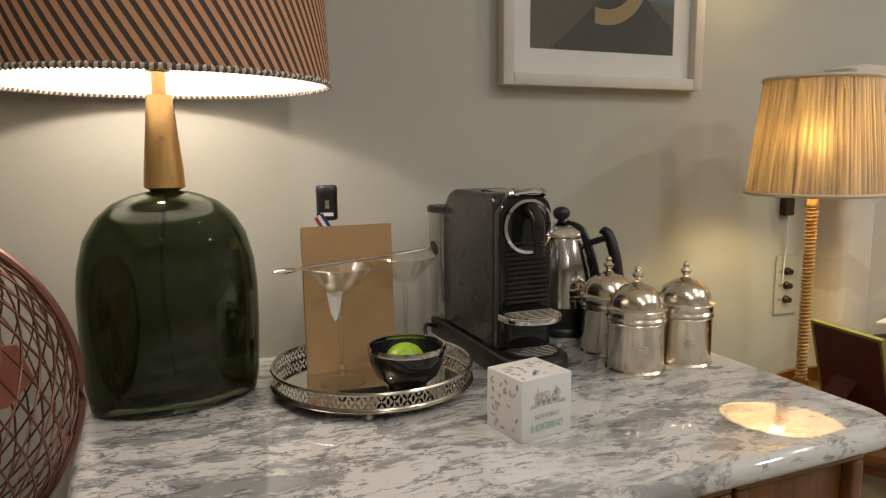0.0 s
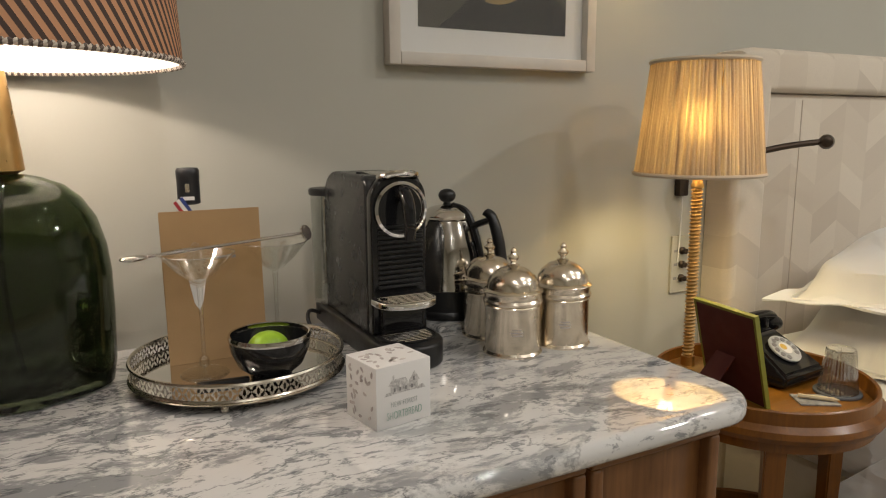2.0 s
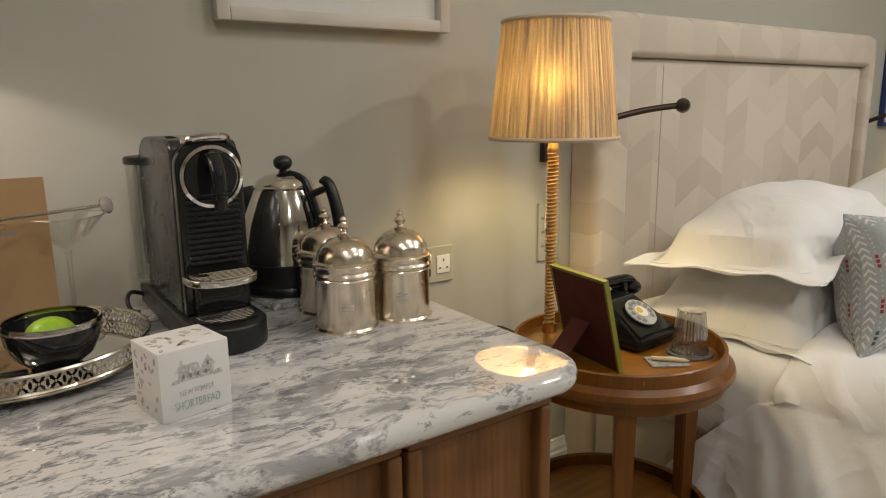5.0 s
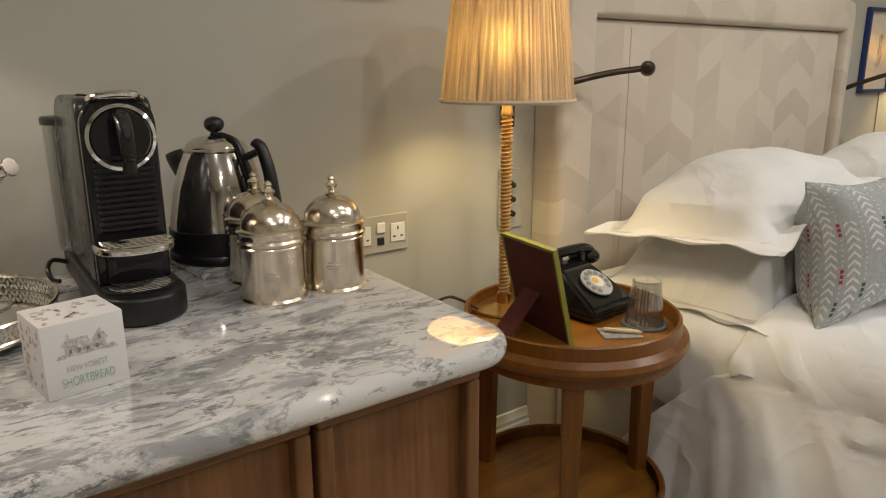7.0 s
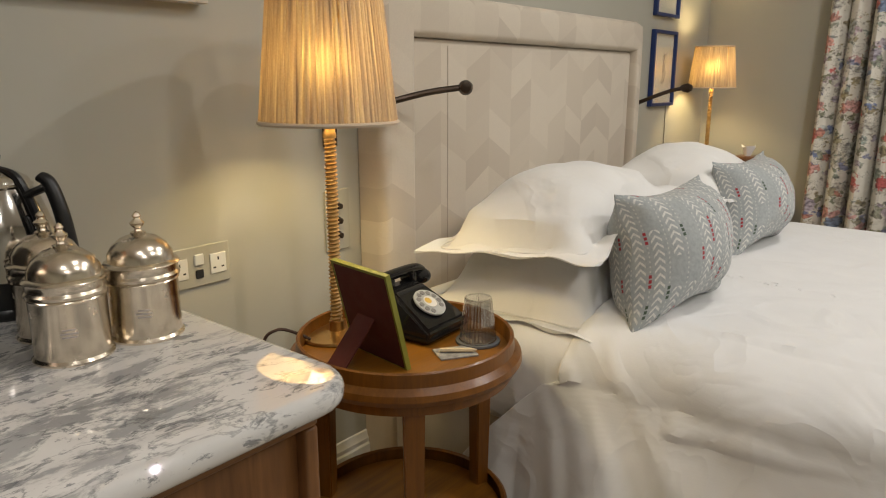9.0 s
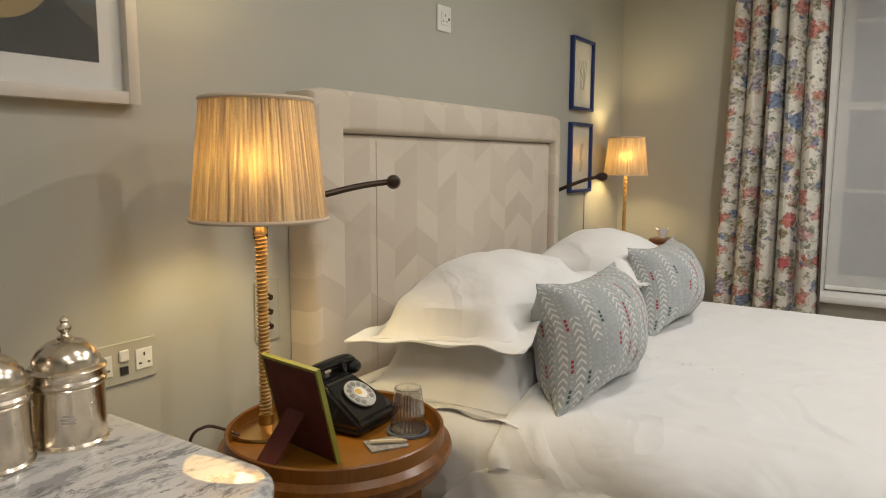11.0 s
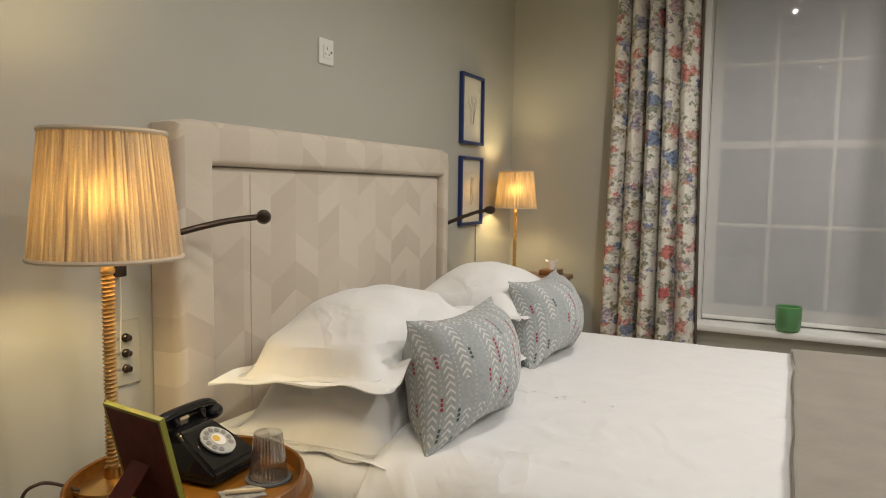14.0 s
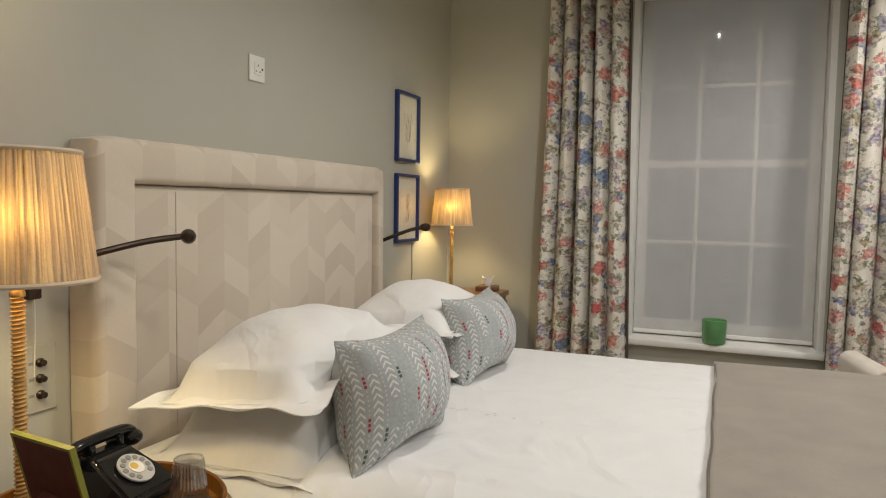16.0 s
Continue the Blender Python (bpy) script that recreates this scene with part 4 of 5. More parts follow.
part("spout", tube([(0, -0.106, 0.283), (0, -0.126, 0.285), (0, -0.140, 0.268), (0, -0.146, 0.238), (0, -0.144, 0.212)], lambda q: 0.0125 - 0.003 * q, 12), GLOSS, cm, "curved gloss black coffee outlet")
lev = tube([(-0.034, -0.098, 0.311), (-0.026, -0.116, 0.316), (0.0, -0.124, 0.319), (0.026, -0.116, 0.316), (0.034, -0.098, 0.311)], 0.0052, 10)
part("lever", lev, CHROME, cm, "chrome lever handle")
part("top_plate", box(-0.026, 0.026, -0.11, 0.0, 0.311, 0.316, 0.002), STEEL, cm, "brushed top plate")
for x in (-0.03, 0.03):
    part("button", lathe([(0, 0), (0.006, 0), (0.006, 0.003), (0, 0.004)], 12, at=(x, -0.005, 0.3125)), BLACK, cm)
def half_plate(z, r, y, t, mat, name):
    out = [(-r, y + 0.02), (r, y + 0.02)] + [(r * math.cos(radians(a)), y - r * 0.75 * math.sin(radians(a))) for a in range(0, 181, 12)]
    pl = part(name, prism(out, z, z + t, 0.003), mat, cm, "chrome cup shelf")
    for i in range(9):
        yy = y + 0.012 - i * 0.0075
        q = max(0.0, 1 - ((y - yy) / (r * 0.75)) ** 2) if yy < y else 1.0
        hwid = (r - 0.008) * math.sqrt(q)
        if hwid > 0.01:
            part("grid_bar", box(-hwid, hwid, yy - 0.0018, yy + 0.0018, z + t, z + t + 0.0022, 0.0008, 1), CHROME, pl)
half_plate(0.098, 0.054, -0.125, 0.012, CHROME, "cup_shelf")
half_plate(0.0425, 0.050, -0.128, 0.003, BLACK, "drip_grid")
part("collar", box(-0.04, 0.04, -0.118, -0.10, 0.045, 0.10, 0.008), GLOSS, cm)
tank = part("water_tank", lathe([(0, 0.045), (0.034, 0.045), (0.036, 0.05), (0.038, 0.262), (0.0365, 0.262), (0.034, 0.055), (0, 0.052)], 32, 0.75, 1.0, (-0.040, 0.160, 0)), TANK, cm, "clear water tank")
part("tank_lid", lathe([(0, 0.262), (0.041, 0.262), (0.041, 0.272), (0.036, 0.275), (0, 0.275)], 32, 0.75, 1.0, (-0.040, 0.160, 0)), BLACK, tank, "black tank lid")
cm.scale = (1.0, 1.05, 1.0)
cord = thing("power_cord", (0.585, 2.10, TZ), "black power cord behind the coffee machine", "cable")
part("flex", tube([(0.025, 0.03, 0.02), (0.0, 0.02, 0.03), (-0.012, 0.0, 0.022), (-0.01, -0.015, 0.006), (0.0, -0.03, 0.004)], 0.004, 8), BLACK, cord)

# ---- kettle on a small slate ----
mat_k = thing("stone_coaster", (0.872, 2.035, TZ), "grey marble trivet under the kettle", "trivet", rz=4)
part("slab", box(-0.095, 0.095, -0.09, 0.09, 0, 0.012, 0.003), MARBLE, mat_k)
ke = thing("kettle", (0.862, 2.05, TZ + 0.0122), "polished steel kettle with black handle and knob", "kettle", rz=0)
part("body", lathe([(0, 0.018), (0.078, 0.018), (0.080, 0.03), (0.077, 0.08), (0.068, 0.14), (0.056, 0.185), (0.048, 0.207), (0.050, 0.211), (0.046, 0.215), (0, 0.215)], 56), STEEL, ke)
part("base", lathe([(0, 0), (0.080, 0), (0.083, 0.004), (0.083, 0.014), (0.079, 0.02), (0, 0.02)], 48), BLACK, ke, "black base")
part("lid", lathe([(0.047, 0.213), (0.044, 0.222), (0.030, 0.233), (0.010, 0.238), (0, 0.239)], 40), STEEL, ke)
ke.scale = (1.17, 1.17, 0.94)
part("knob", lathe([(0.011, 0.236), (0.007, 0.240), (0.006, 0.243), (0.011, 0.246), (0.0145, 0.252), (0.0155, 0.258), (0.0145, 0.264), (0.011, 0.269), (0.006, 0.272), (0, 0.273)], 24), BLACK, ke, "black ball knob")
hd = Vector((0.42, -0.90, 0)).normalized()
part("handle", tube([hd * a + Vector((0, 0, z)) for a, z in ((0.082, 0.228), (0.094, 0.218), (0.106, 0.178), (0.113, 0.13), (0.116, 0.085))], lambda q: 0.009 + 0.002 * q, 12), BLACK, ke, "curved black handle")
part("lid_strap", tube([hd * a + Vector((0, 0, z)) for a, z in ((0.012, 0.238), (0.040, 0.228), (0.058, 0.190), (0.071, 0.14), (0.079, 0.085))], 0.006, 8), BLACK, ke)
part("handle_arm", tube([hd * 0.055 + Vector((0, 0, 0.196)), hd * 0.094 + Vector((0, 0, 0.214))], 0.007, 8), BLACK, ke)
part("spout", tube([-hd * a + Vector((0, 0, z)) for a, z in ((0.050, 0.150), (0.068, 0.168), (0.084, 0.188), (0.090, 0.198))], lambda q: 0.026 - 0.008 * q, 14), BLACK, ke, "short black pouring spout")
part("body_foot", lathe([(0.0805, 0.019), (0.0822, 0.03), (0.0800, 0.062), (0.0786, 0.063)], 48), BLACK, ke, "black lower band")
ga = math.degrees(math.atan2(hd.y, hd.x)) + 90
gauge = part("water_gauge", turned(box(-0.015, 0.015, -0.005, 0.004, -0.038, 0.038, 0.0042, 3), pose(0, 0, 0, 0, 0, ga) @ pose(0, -0.0665, 0.128, -14, 0, 0)), GLOSS, ke, "black water gauge")
text_part("MAX", 0.006, SOCKET, gauge, pose(0, 0, 0, 0, 0, ga) @ pose(0, -0.0665, 0.128, -14, 0, 0) @ pose(0, -0.0052, 0.012, 90, 0, 0))


# ---- silver canisters ----
def canister(at, rz):
    c = thing("silver_canister", at, "tarnished silver lidded canister with domed top and finial", "canister", "silver canisters", rz)
    R = 0.049
    part("body", lathe([(0, 0.0), (R + 0.003, 0.0), (R + 0.0035, 0.003), (R, 0.007), (R, 0.084), (R + 0.002, 0.087), (R, 0.09), (R - 0.002, 0.09), (R - 0.002, 0.005), (0, 0.005)], 56), SILVER, c)
    lid = part("lid", lathe([(R - 0.001, 0.0905), (R + 0.003, 0.091), (R + 0.004, 0.095), (R + 0.001, 0.099), (R + 0.002, 0.108), (R + 0.0045, 0.111), (R + 0.002, 0.114), (R - 0.003, 0.116), (0.045, 0.126), (0.038, 0.138), (0.026, 0.148), (0.012, 0.153), (0.008, 0.154)], 56), SILVER, c)
    part("finial", lathe([(0.010, 0.153), (0.011, 0.156), (0.006, 0.158), (0.0045, 0.161), (0.009, 0.166), (0.0105, 0.170), (0.006, 0.174), (0.0045, 0.177), (0.0065, 0.180), (0.004, 0.184), (0, 0.187)], 20), SILVER, lid)
    for i, (zz, wd) in enumerate(((0.05, 0.016), (0.045, 0.022), (0.04, 0.018))):
        part("engraving", box(-wd / 2, wd / 2, -R - 0.0004, -R + 0.0012, zz, zz + 0.0022), INK_PALE, c, "faint engraved lines")
    return c


canister((0.848, 1.783, TZ), -25)
canister((0.955, 1.782, TZ), -30)
canister((0.868, 1.893, TZ), -28)


# ---- wall sockets and switches ----
def plate(name, at, w2, h2, label, category, material):
    p = thing(name, at, label, category)
    part("face_plate", box(-w2 / 2, w2 / 2, -0.007, -0.0005, -h2 / 2, h2 / 2, 0.002, 1), material, p)
    return p
def uk_outlet(p, x, s=1.0, z=0.0):
    body = part("outlet", box(x - 0.021 * s, x + 0.021 * s, -0.010, -0.0072, z - 0.024 * s, z + 0.024 * s, 0.001, 1), SOCKET, p)
    for dx, dz, w2, h2 in ((0, 0.011, 0.004, 0.008), (-0.011, -0.010, 0.007, 0.004), (0.011, -0.010, 0.007, 0.004)):
        part("pin_hole", box(x + (dx - w2 / 2) * s, x + (dx + w2 / 2) * s, -0.0104, -0.0099, z + (dz - h2 / 2) * s, z + (dz + h2 / 2) * s), BLACKPIN, body)
so = plate("double_socket", (1.322, YN, 0.749), 0.165, 0.096, "double wall socket with centre switch on a clear plate", "socket", CLEARPLATE)
uk_outlet(so, -0.05)
uk_outlet(so, 0.05)
part("rocker", box(-0.012, 0.012, -0.012, -0.0072, 0.003, 0.03, 0.002, 1), SOCKET, so)
part("usb_port", box(-0.010, 0.010, -0.010, -0.0072, -0.028, -0.008, 0.001, 1), BLACKPIN, so)
ws = plate("wall_socket", (2.642, YN, 1.724), 0.088, 0.092, "white single socket high on the wall above the bed", "socket", SOCKET)
uk_outlet(ws, 0.0)
part("flex_outlet", box(0.02, 0.028, -0.011, -0.0072, -0.004, 0.004), BLACKPIN, ws)


def switch_plate(at):
    p = plate("switch_plate", at, 0.088, 0.172, "clear switch plate with three dark metal toggles", "switch", CLEARPLATE)
    for z in (0.041, 0.0, -0.041):
        part("toggle", turned(lathe([(0, 0.0), (0.0115, 0.0), (0.0115, 0.006), (0.008, 0.010), (0.008, 0.018), (0, 0.02)], 20), pose(-0.004, -0.007, z, 90, 0, 0)), BRONZE, p, "dark metal toggle")
        part("marking", box(-0.034, -0.020, -0.0074, -0.0068, z - 0.004, z + 0.004), INK, p)
    return p
switch_plate((1.757, YN, 0.792))
switch_plate((3.60, YN, 0.80))


# ---- pleated bedside lamps ----
def gathered(prof, n=560):
    """A gathered cloth cone with uneven pleats."""
    rnd = random.Random(11)
    offs = []
    while len(offs) < n:
        w, d = rnd.randint(5, 10), rnd.uniform(0.0015, 0.0045)
        offs += [d * math.sin(math.pi * i / w) - 0.0015 for i in range(w)]
    bm = bmesh.new()
    rings = [[bm.verts.new(((r + offs[i]) * math.cos(2 * math.pi * i / n), (r + offs[i]) * math.sin(2 * math.pi * i / n), z)) for i in range(n)] for r, z in prof]
    for a, b in zip(rings, rings[1:]):
        for i in range(n):
            bm.faces.new((a[i], a[(i + 1) % n], b[(i + 1) % n], b[i]))
    return bm


def bedside_lamp(at, s, label):
    g = thing("bedside_lamp", at, label, "lamp", "pleated bedside lamps")
    zb, zt, rb, rt = 0.480, 0.735, 0.145, 0.117
    prof = [(rb + (rt - rb) * q, zb + (zt - zb) * q) for q in [i / 8 for i in range(9)]]
    part("shade", gathered(prof), PLEAT, g, "pleated golden silk shade, glowing")
    for z, r in ((zb, rb), (zt, rt)):
        part("shade_binding", tube([((r + 0.001) * math.cos(a), (r + 0.001) * math.sin(a), z) for a in [2 * math.pi * i / 72 for i in range(72)]], 0.0052, 6, closed=True), BINDING, g, "folded fabric edge")
    part("post", lathe([(0, 0.02), (0.0105, 0.02), (0.0105, 0.446), (0, 0.446)], 20), RATTAN, g)
    wrap = bmesh.new()
    N = 1400
    tube([(0.0115 * math.cos(i * 0.21), 0.0115 * math.sin(i * 0.21), 0.035 + 0.410 * i / N) for i in range(N)], 0.0029, 4, bm=wrap)
    part("cane_wrap", wrap, RATTAN, g, "wound cane round the post")
    part("collar", lathe([(0, 0.446), (0.014, 0.446), (0.015, 0.452), (0.012, 0.46), (0.012, 0.50), (0, 0.50)], 20), BRASS, g, "brass collar")
    part("base", lathe([(0, 0.0), (0.086, 0.0), (0.088, 0.003), (0.086, 0.008), (0.03, 0.010), (0.017, 0.012), (0.016, 0.034), (0, 0.034)], 48), BRASS, g, "round brass base")
    part("bulb", lathe([(0, 0.50), (0.014, 0.50), (0.016, 0.52), (0.024, 0.545), (0.027, 0.565), (0.024, 0.585), (0.012, 0.60), (0, 0.602)], 20), bulb_glow.m, g, "lit bulb").visible_shadow = False
    for a in (0, 120, 240):
        part("spider_arm", tube([(0, 0, 0.50), (rb * 0.8 * math.cos(radians(a)), rb * 0.8 * math.sin(radians(a)), 0.66), ((rt + 0.002) * math.cos(radians(a)), (rt + 0.002) * math.sin(radians(a)), zt - 0.003)], 0.0016, 5), BRASS, g)
    g.scale = (s, s, s)
    return g


BINDING = fabric("binding_cloth", (0.60, 0.50, 0.37))
TABZ = 0.603
bedside_lamp((BED_LAMP[0], BED_LAMP[1], TABZ), 1.0, "cane-wrapped lamp with pleated golden shade on the round table")
bedside_lamp((FAR_LAMP[0], FAR_LAMP[1], 0.746), 0.80, "cane-wrapped lamp with pleated golden shade beyond the bed")

# ---- round two-tier bedside table ----
CX, CY, CR = 1.53, 1.785, 0.235
tb = thing("bedside_table", (CX, CY, 0), "round honey-wood two-tier bedside table with a raised rim", "table")
part("tabletop", lathe([(0, TABZ - 0.016), (CR, TABZ - 0.016), (CR, TABZ), (0, TABZ)], 64), HONEY_X, tb)
part("rim", lathe([(CR - 0.010, TABZ - 0.001), (CR - 0.008, TABZ + 0.034), (CR - 0.004, TABZ + 0.037), (CR, TABZ + 0.034), (CR + 0.002, TABZ + 0.008), (CR + 0.016, TABZ - 0.002), (CR + 0.019, TABZ - 0.014), (CR + 0.012, TABZ - 0.026), (CR, TABZ - 0.03), (CR - 0.002, TABZ - 0.05), (CR - 0.012, TABZ - 0.05), (CR - 0.012, TABZ - 0.018)], 72), HONEY, tb, "turned moulded rim")
for a in (226, 343, 113):
    ca, sa = math.cos(radians(a)), math.sin(radians(a))
    rr = CR - 0.032
    leg = bmesh.new()
    for zz, hw2, off in ((0.0, 0.015, 0.0), (0.2, 0.017, 0.0), (0.45, 0.02, 0.0), (TABZ - 0.016, 0.022, 0.0)):
        for sx2, sy2 in ((-1, -1), (1, -1), (1, 1), (-1, 1)):
            leg.verts.new(((rr + off) * ca + (sx2 * hw2 * ca - sy2 * hw2 * sa), (rr + off) * sa + (sx2 * hw2 * sa + sy2 * hw2 * ca), zz))
    leg.verts.ensure_lookup_table()
    for lv in range(3):
        for q in range(4):
            leg.faces.new((leg.verts[lv * 4 + q], leg.verts[lv * 4 + (q + 1) % 4], leg.verts[lv * 4 + 4 + (q + 1) % 4], leg.verts[lv * 4 + 4 + q]))
    leg.faces.new(leg.verts[0:4])
    leg.faces.new(leg.verts[12:16])
    bmesh.ops.bevel(leg, geom=leg.edges[:], offset=0.003, segments=2, affect="EDGES")
    part("leg", leg, HONEY, tb)
part("lower_shelf", lathe([(0, 0.19), (CR - 0.02, 0.19), (CR - 0.02, 0.205), (0, 0.205)], 64), HONEY_X, tb)
part("shelf_rim", lathe([(CR - 0.02, 0.18), (CR - 0.006, 0.18), (CR - 0.006, 0.232), (CR - 0.012, 0.236), (CR - 0.019, 0.232)], 64), HONEY, tb)

# ---- things on the round table ----
pf = thing("photo_frame", (1.4425, 1.80, TABZ + 0.0005), "green-edged photo frame seen from its maroon back", "photo frame", rz=0)
lean = pose(0.014, -0.018, 0, 0, 0, 83) @ pose(0, 0, 0, -14, 0, 0)
bd = box(-0.084, 0.084, -0.006, 0.006, 0.004, 0.208, 0.001, 1)
part("back_board", turned(bd, lean @ pose(0, 0.006, 0.0)), MAROON, pf)
for b in ((-0.09, 0.09, -0.005, 0.006, 0.208, 0.214), (-0.09, 0.09, -0.005, 0.006, -0.002, 0.004), (-0.09, -0.084, -0.005, 0.006, 0.004, 0.208), (0.084, 0.09, -0.005, 0.006, 0.004, 0.208)):
    part("edge", turned(box(*b), lean @ pose(0, 0.006, 0.0)), LIMEGREEN, pf, "yellow-green edge")
part("strut", turned(box(-0.028, 0.028, 0.0, 0.003, 0.0, 0.15), pose(0.014, -0.018, 0, 0, 0, 83) @ pose(0.01, 0.115, 0.003, 42, 0, 0)), MAROON, pf, "maroon easel strut")

ph = thing("rotary_telephone", (1.622, 1.845, TABZ), "vintage black rotary dial telephone on the bedside table", "telephone", rz=4)
body = bmesh.new()
for zz, y0, y1, w2 in ((0.004, -0.10, 0.085, 0.078), (0.022, -0.105, 0.088, 0.080), (0.036, -0.10, 0.086, 0.076), (0.088, -0.006, 0.075, 0.060), (0.102, 0.018, 0.066, 0.054)):
    for sx2, yy in ((-1, y0), (1, y0), (1, y1), (-1, y1)):
        body.verts.new((sx2 * w2, yy, zz))
body.verts.ensure_lookup_table()
for lv in range(4):
    for q in range(4):
        body.faces.new((body.verts[lv * 4 + q], body.verts[lv * 4 + (q + 1) % 4], body.verts[lv * 4 + 4 + (q + 1) % 4], body.verts[lv * 4 + 4 + q]))
body.faces.new(body.verts[0:4])
body.faces.new(body.verts[16:20])
bmesh.ops.bevel(body, geom=body.edges[:], offset=0.010, segments=3, affect="EDGES", clamp_overlap=True)
part("body", body, GLOSS, ph)
dm = pose(0, -0.046, 0.072, 32, 0, 0)
dial = part("dial_plate", turned(lathe([(0, 0), (0.040, 0), (0.040, 0.004), (0, 0.005)], 40), dm), plain("dial_grey", (0.42, 0.43, 0.43), 0.3), ph, "grey clear finger dial")
part("dial_centre", turned(lathe([(0, 0.005), (0.017, 0.005), (0.017, 0.0062), (0, 0.0065)], 28), dm), CARD, dial, "white centre disc")
part("centre_spot", turned(lathe([(0, 0.0064), (0.009, 0.0064), (0.009, 0.007), (0, 0.0072)], 20, at=(-0.004, 0.004, 0)), dm), plain("dial_gold", (0.65, 0.42, 0.08), 0.4), dial)
for i in range(10):
    a = radians(-40 + i * 31)
    part("finger_hole", turned(lathe([(0, 0.0045), (0.0062, 0.0045), (0.0062, 0.0058), (0, 0.0058)], 12, at=(0.029 * math.cos(a), 0.029 * math.sin(a), 0)), dm), INK, dial)
hs = tube([(-0.098, 0.045, 0.098), (-0.086, 0.045, 0.118), (-0.05, 0.045, 0.128), (0.05, 0.045, 0.128), (0.086, 0.045, 0.118), (0.098, 0.045, 0.098)], lambda q: 0.0125, 12)
for s in (-1, 1):
    ball((s * 0.088, 0.045, 0.102), 0.026, 1.0, 1.0, 0.75, bm=hs)
part("handset", hs, GLOSS, ph, "glossy black handset")
for s in (-1, 1):
    part("cradle", box(s * 0.04 - 0.008, s * 0.04 + 0.008, 0.025, 0.066, 0.10, 0.124, 0.004), GLOSS, ph)

tum = thing("glass_tumbler", (1.652, 1.680, TABZ + 0.0065), "upturned ribbed glass tumbler on a dark coaster", "glass")
part("glass", lathe([(0.041, 0.0), (0.030, 0.094), (0.0285, 0.098), (0, 0.098), (0, 0.088), (0.026, 0.086), (0.0385, 0.0)], 120, ripple=0.0007, count=30), SMOKE, tum)
part("base_ring", tube([(0.0285 * math.cos(a), 0.0285 * math.sin(a), 0.096) for a in [2 * math.pi * i / 40 for i in range(40)]], 0.0022, 6, closed=True), CLEAR_EDGE, tum, "thick glass base edge")
part("lip_ring", tube([(0.0405 * math.cos(a), 0.0405 * math.sin(a), 0.0015) for a in [2 * math.pi * i / 40 for i in range(40)]], 0.0015, 6, closed=True), CLEAR_EDGE, tum)
cst = thing("coaster", (1.652, 1.680, TABZ), "round dark grey coaster under the tumbler", "coaster")
part("disc", lathe([(0, 0), (0.049, 0), (0.050, 0.003), (0.049, 0.006), (0, 0.006)], 40), plain("slate_grey", (0.10, 0.105, 0.115), 0.6), cst)
pad = thing("note_card", (1.565, 1.675, TABZ), "small grey printed card lying on the table", "card", rz=-32)
part("card", box(-0.042, 0.042, -0.03, 0.03, 0.0003, 0.004, 0.0005, 1), plain("card_grey", (0.28, 0.27, 0.26), 0.6, vary=0.35, scale=70), pad)
pen = thing("pencil", (1.567, 1.668, TABZ + 0.0045), "short pale wooden pencil on the note card", "pencil", rz=-50)
part("shaft", turned(lathe([(0, -0.04), (0.0048, -0.04), (0.0048, 0.028), (0.001, 0.04), (0, 0.04)], 8), pose(0, 0, 0.005, 0, 90, 0)), plain("pencil_wood", (0.66, 0.54, 0.35), 0.6), pen)
flx = thing("lamp_flex", (1.40, 1.955, TABZ), "dark twisted lamp flex over the table rim", "cable")
part("flex", tube([(0.005, 0.0, 0.012), (-0.03, 0.025, 0.035), (-0.062, 0.03, 0.045), (-0.082, 0.05, 0.02), (-0.085, 0.07, -0.08)], 0.0035, 8), plain("brown_flex", (0.06, 0.03, 0.02), 0.7), flx)

# ---- headboard ----
HX0, HX1, HZ = 1.846, 3.478, 1.413
PX0, PX1, PZ = 1.988, 3.425, 1.289
hb = thing("headboard", (0, 0, 0), "cream chevron-patterned upholstered headboard with a padded border", "headboard")
part("panel", box(PX0 + 0.001, PX1 - 0.001, YN - 0.074, YN - 0.003, 0.10, PZ - 0.001, 0.016, 4), HEADCLOTH, hb)


def padded_border():
    """One padded roll up the near side, mitred across the top and down the far side."""
    bm = bmesh.new()
    roll = [(0.0, 0.0)] + [(0.16 * (1 - math.cos(radians(a))), 0.066 + 0.034 * math.sin(radians(a))) for a in range(0, 91, 15)] + [(0.5, 0.103)] + [(1 - 0.16 * (1 - math.cos(radians(a))), 0.066 + 0.034 * math.sin(radians(a))) for a in range(90, -1, -15)] + [(1.0, 0.0)]
    stations = [((HX0, 0.02), (PX0, 0.02)), ((HX0, 1.36), (PX0, PZ - 0.05)), ((HX0 + 0.012, HZ - 0.012), (PX0, PZ)), ((HX0 + 0.07, HZ), (PX0 + 0.05, PZ)), ((HX1 - 0.05, HZ), (PX1 - 0.04, PZ)), ((HX1 - 0.010, HZ - 0.010), (PX1, PZ)), ((HX1, 1.36), (PX1, PZ - 0.05)), ((HX1, 0.02), (PX1, 0.02))]
    rows = [[bm.verts.new((o[0] + (n[0] - o[0]) * q, YN - 0.003 - d, o[1] + (n[1] - o[1]) * q)) for q, d in roll] for o, n in stations]
    for a, b in zip(rows, rows[1:]):
        for i in range(len(roll) - 1):
            bm.faces.new((a[i], a[i + 1], b[i + 1], b[i]))
    bm.faces.new(rows[0])
    bm.faces.new(rows[-1])
    return bm


part("border", padded_border(), HEADCLOTH, hb, "padded border roll")
part("panel_seam", box(2.155, 2.158, YN - 0.0755, YN - 0.072, 0.12, PZ - 0.02), plain("seam_thread", (0.5, 0.42, 0.34), 0.9), hb)


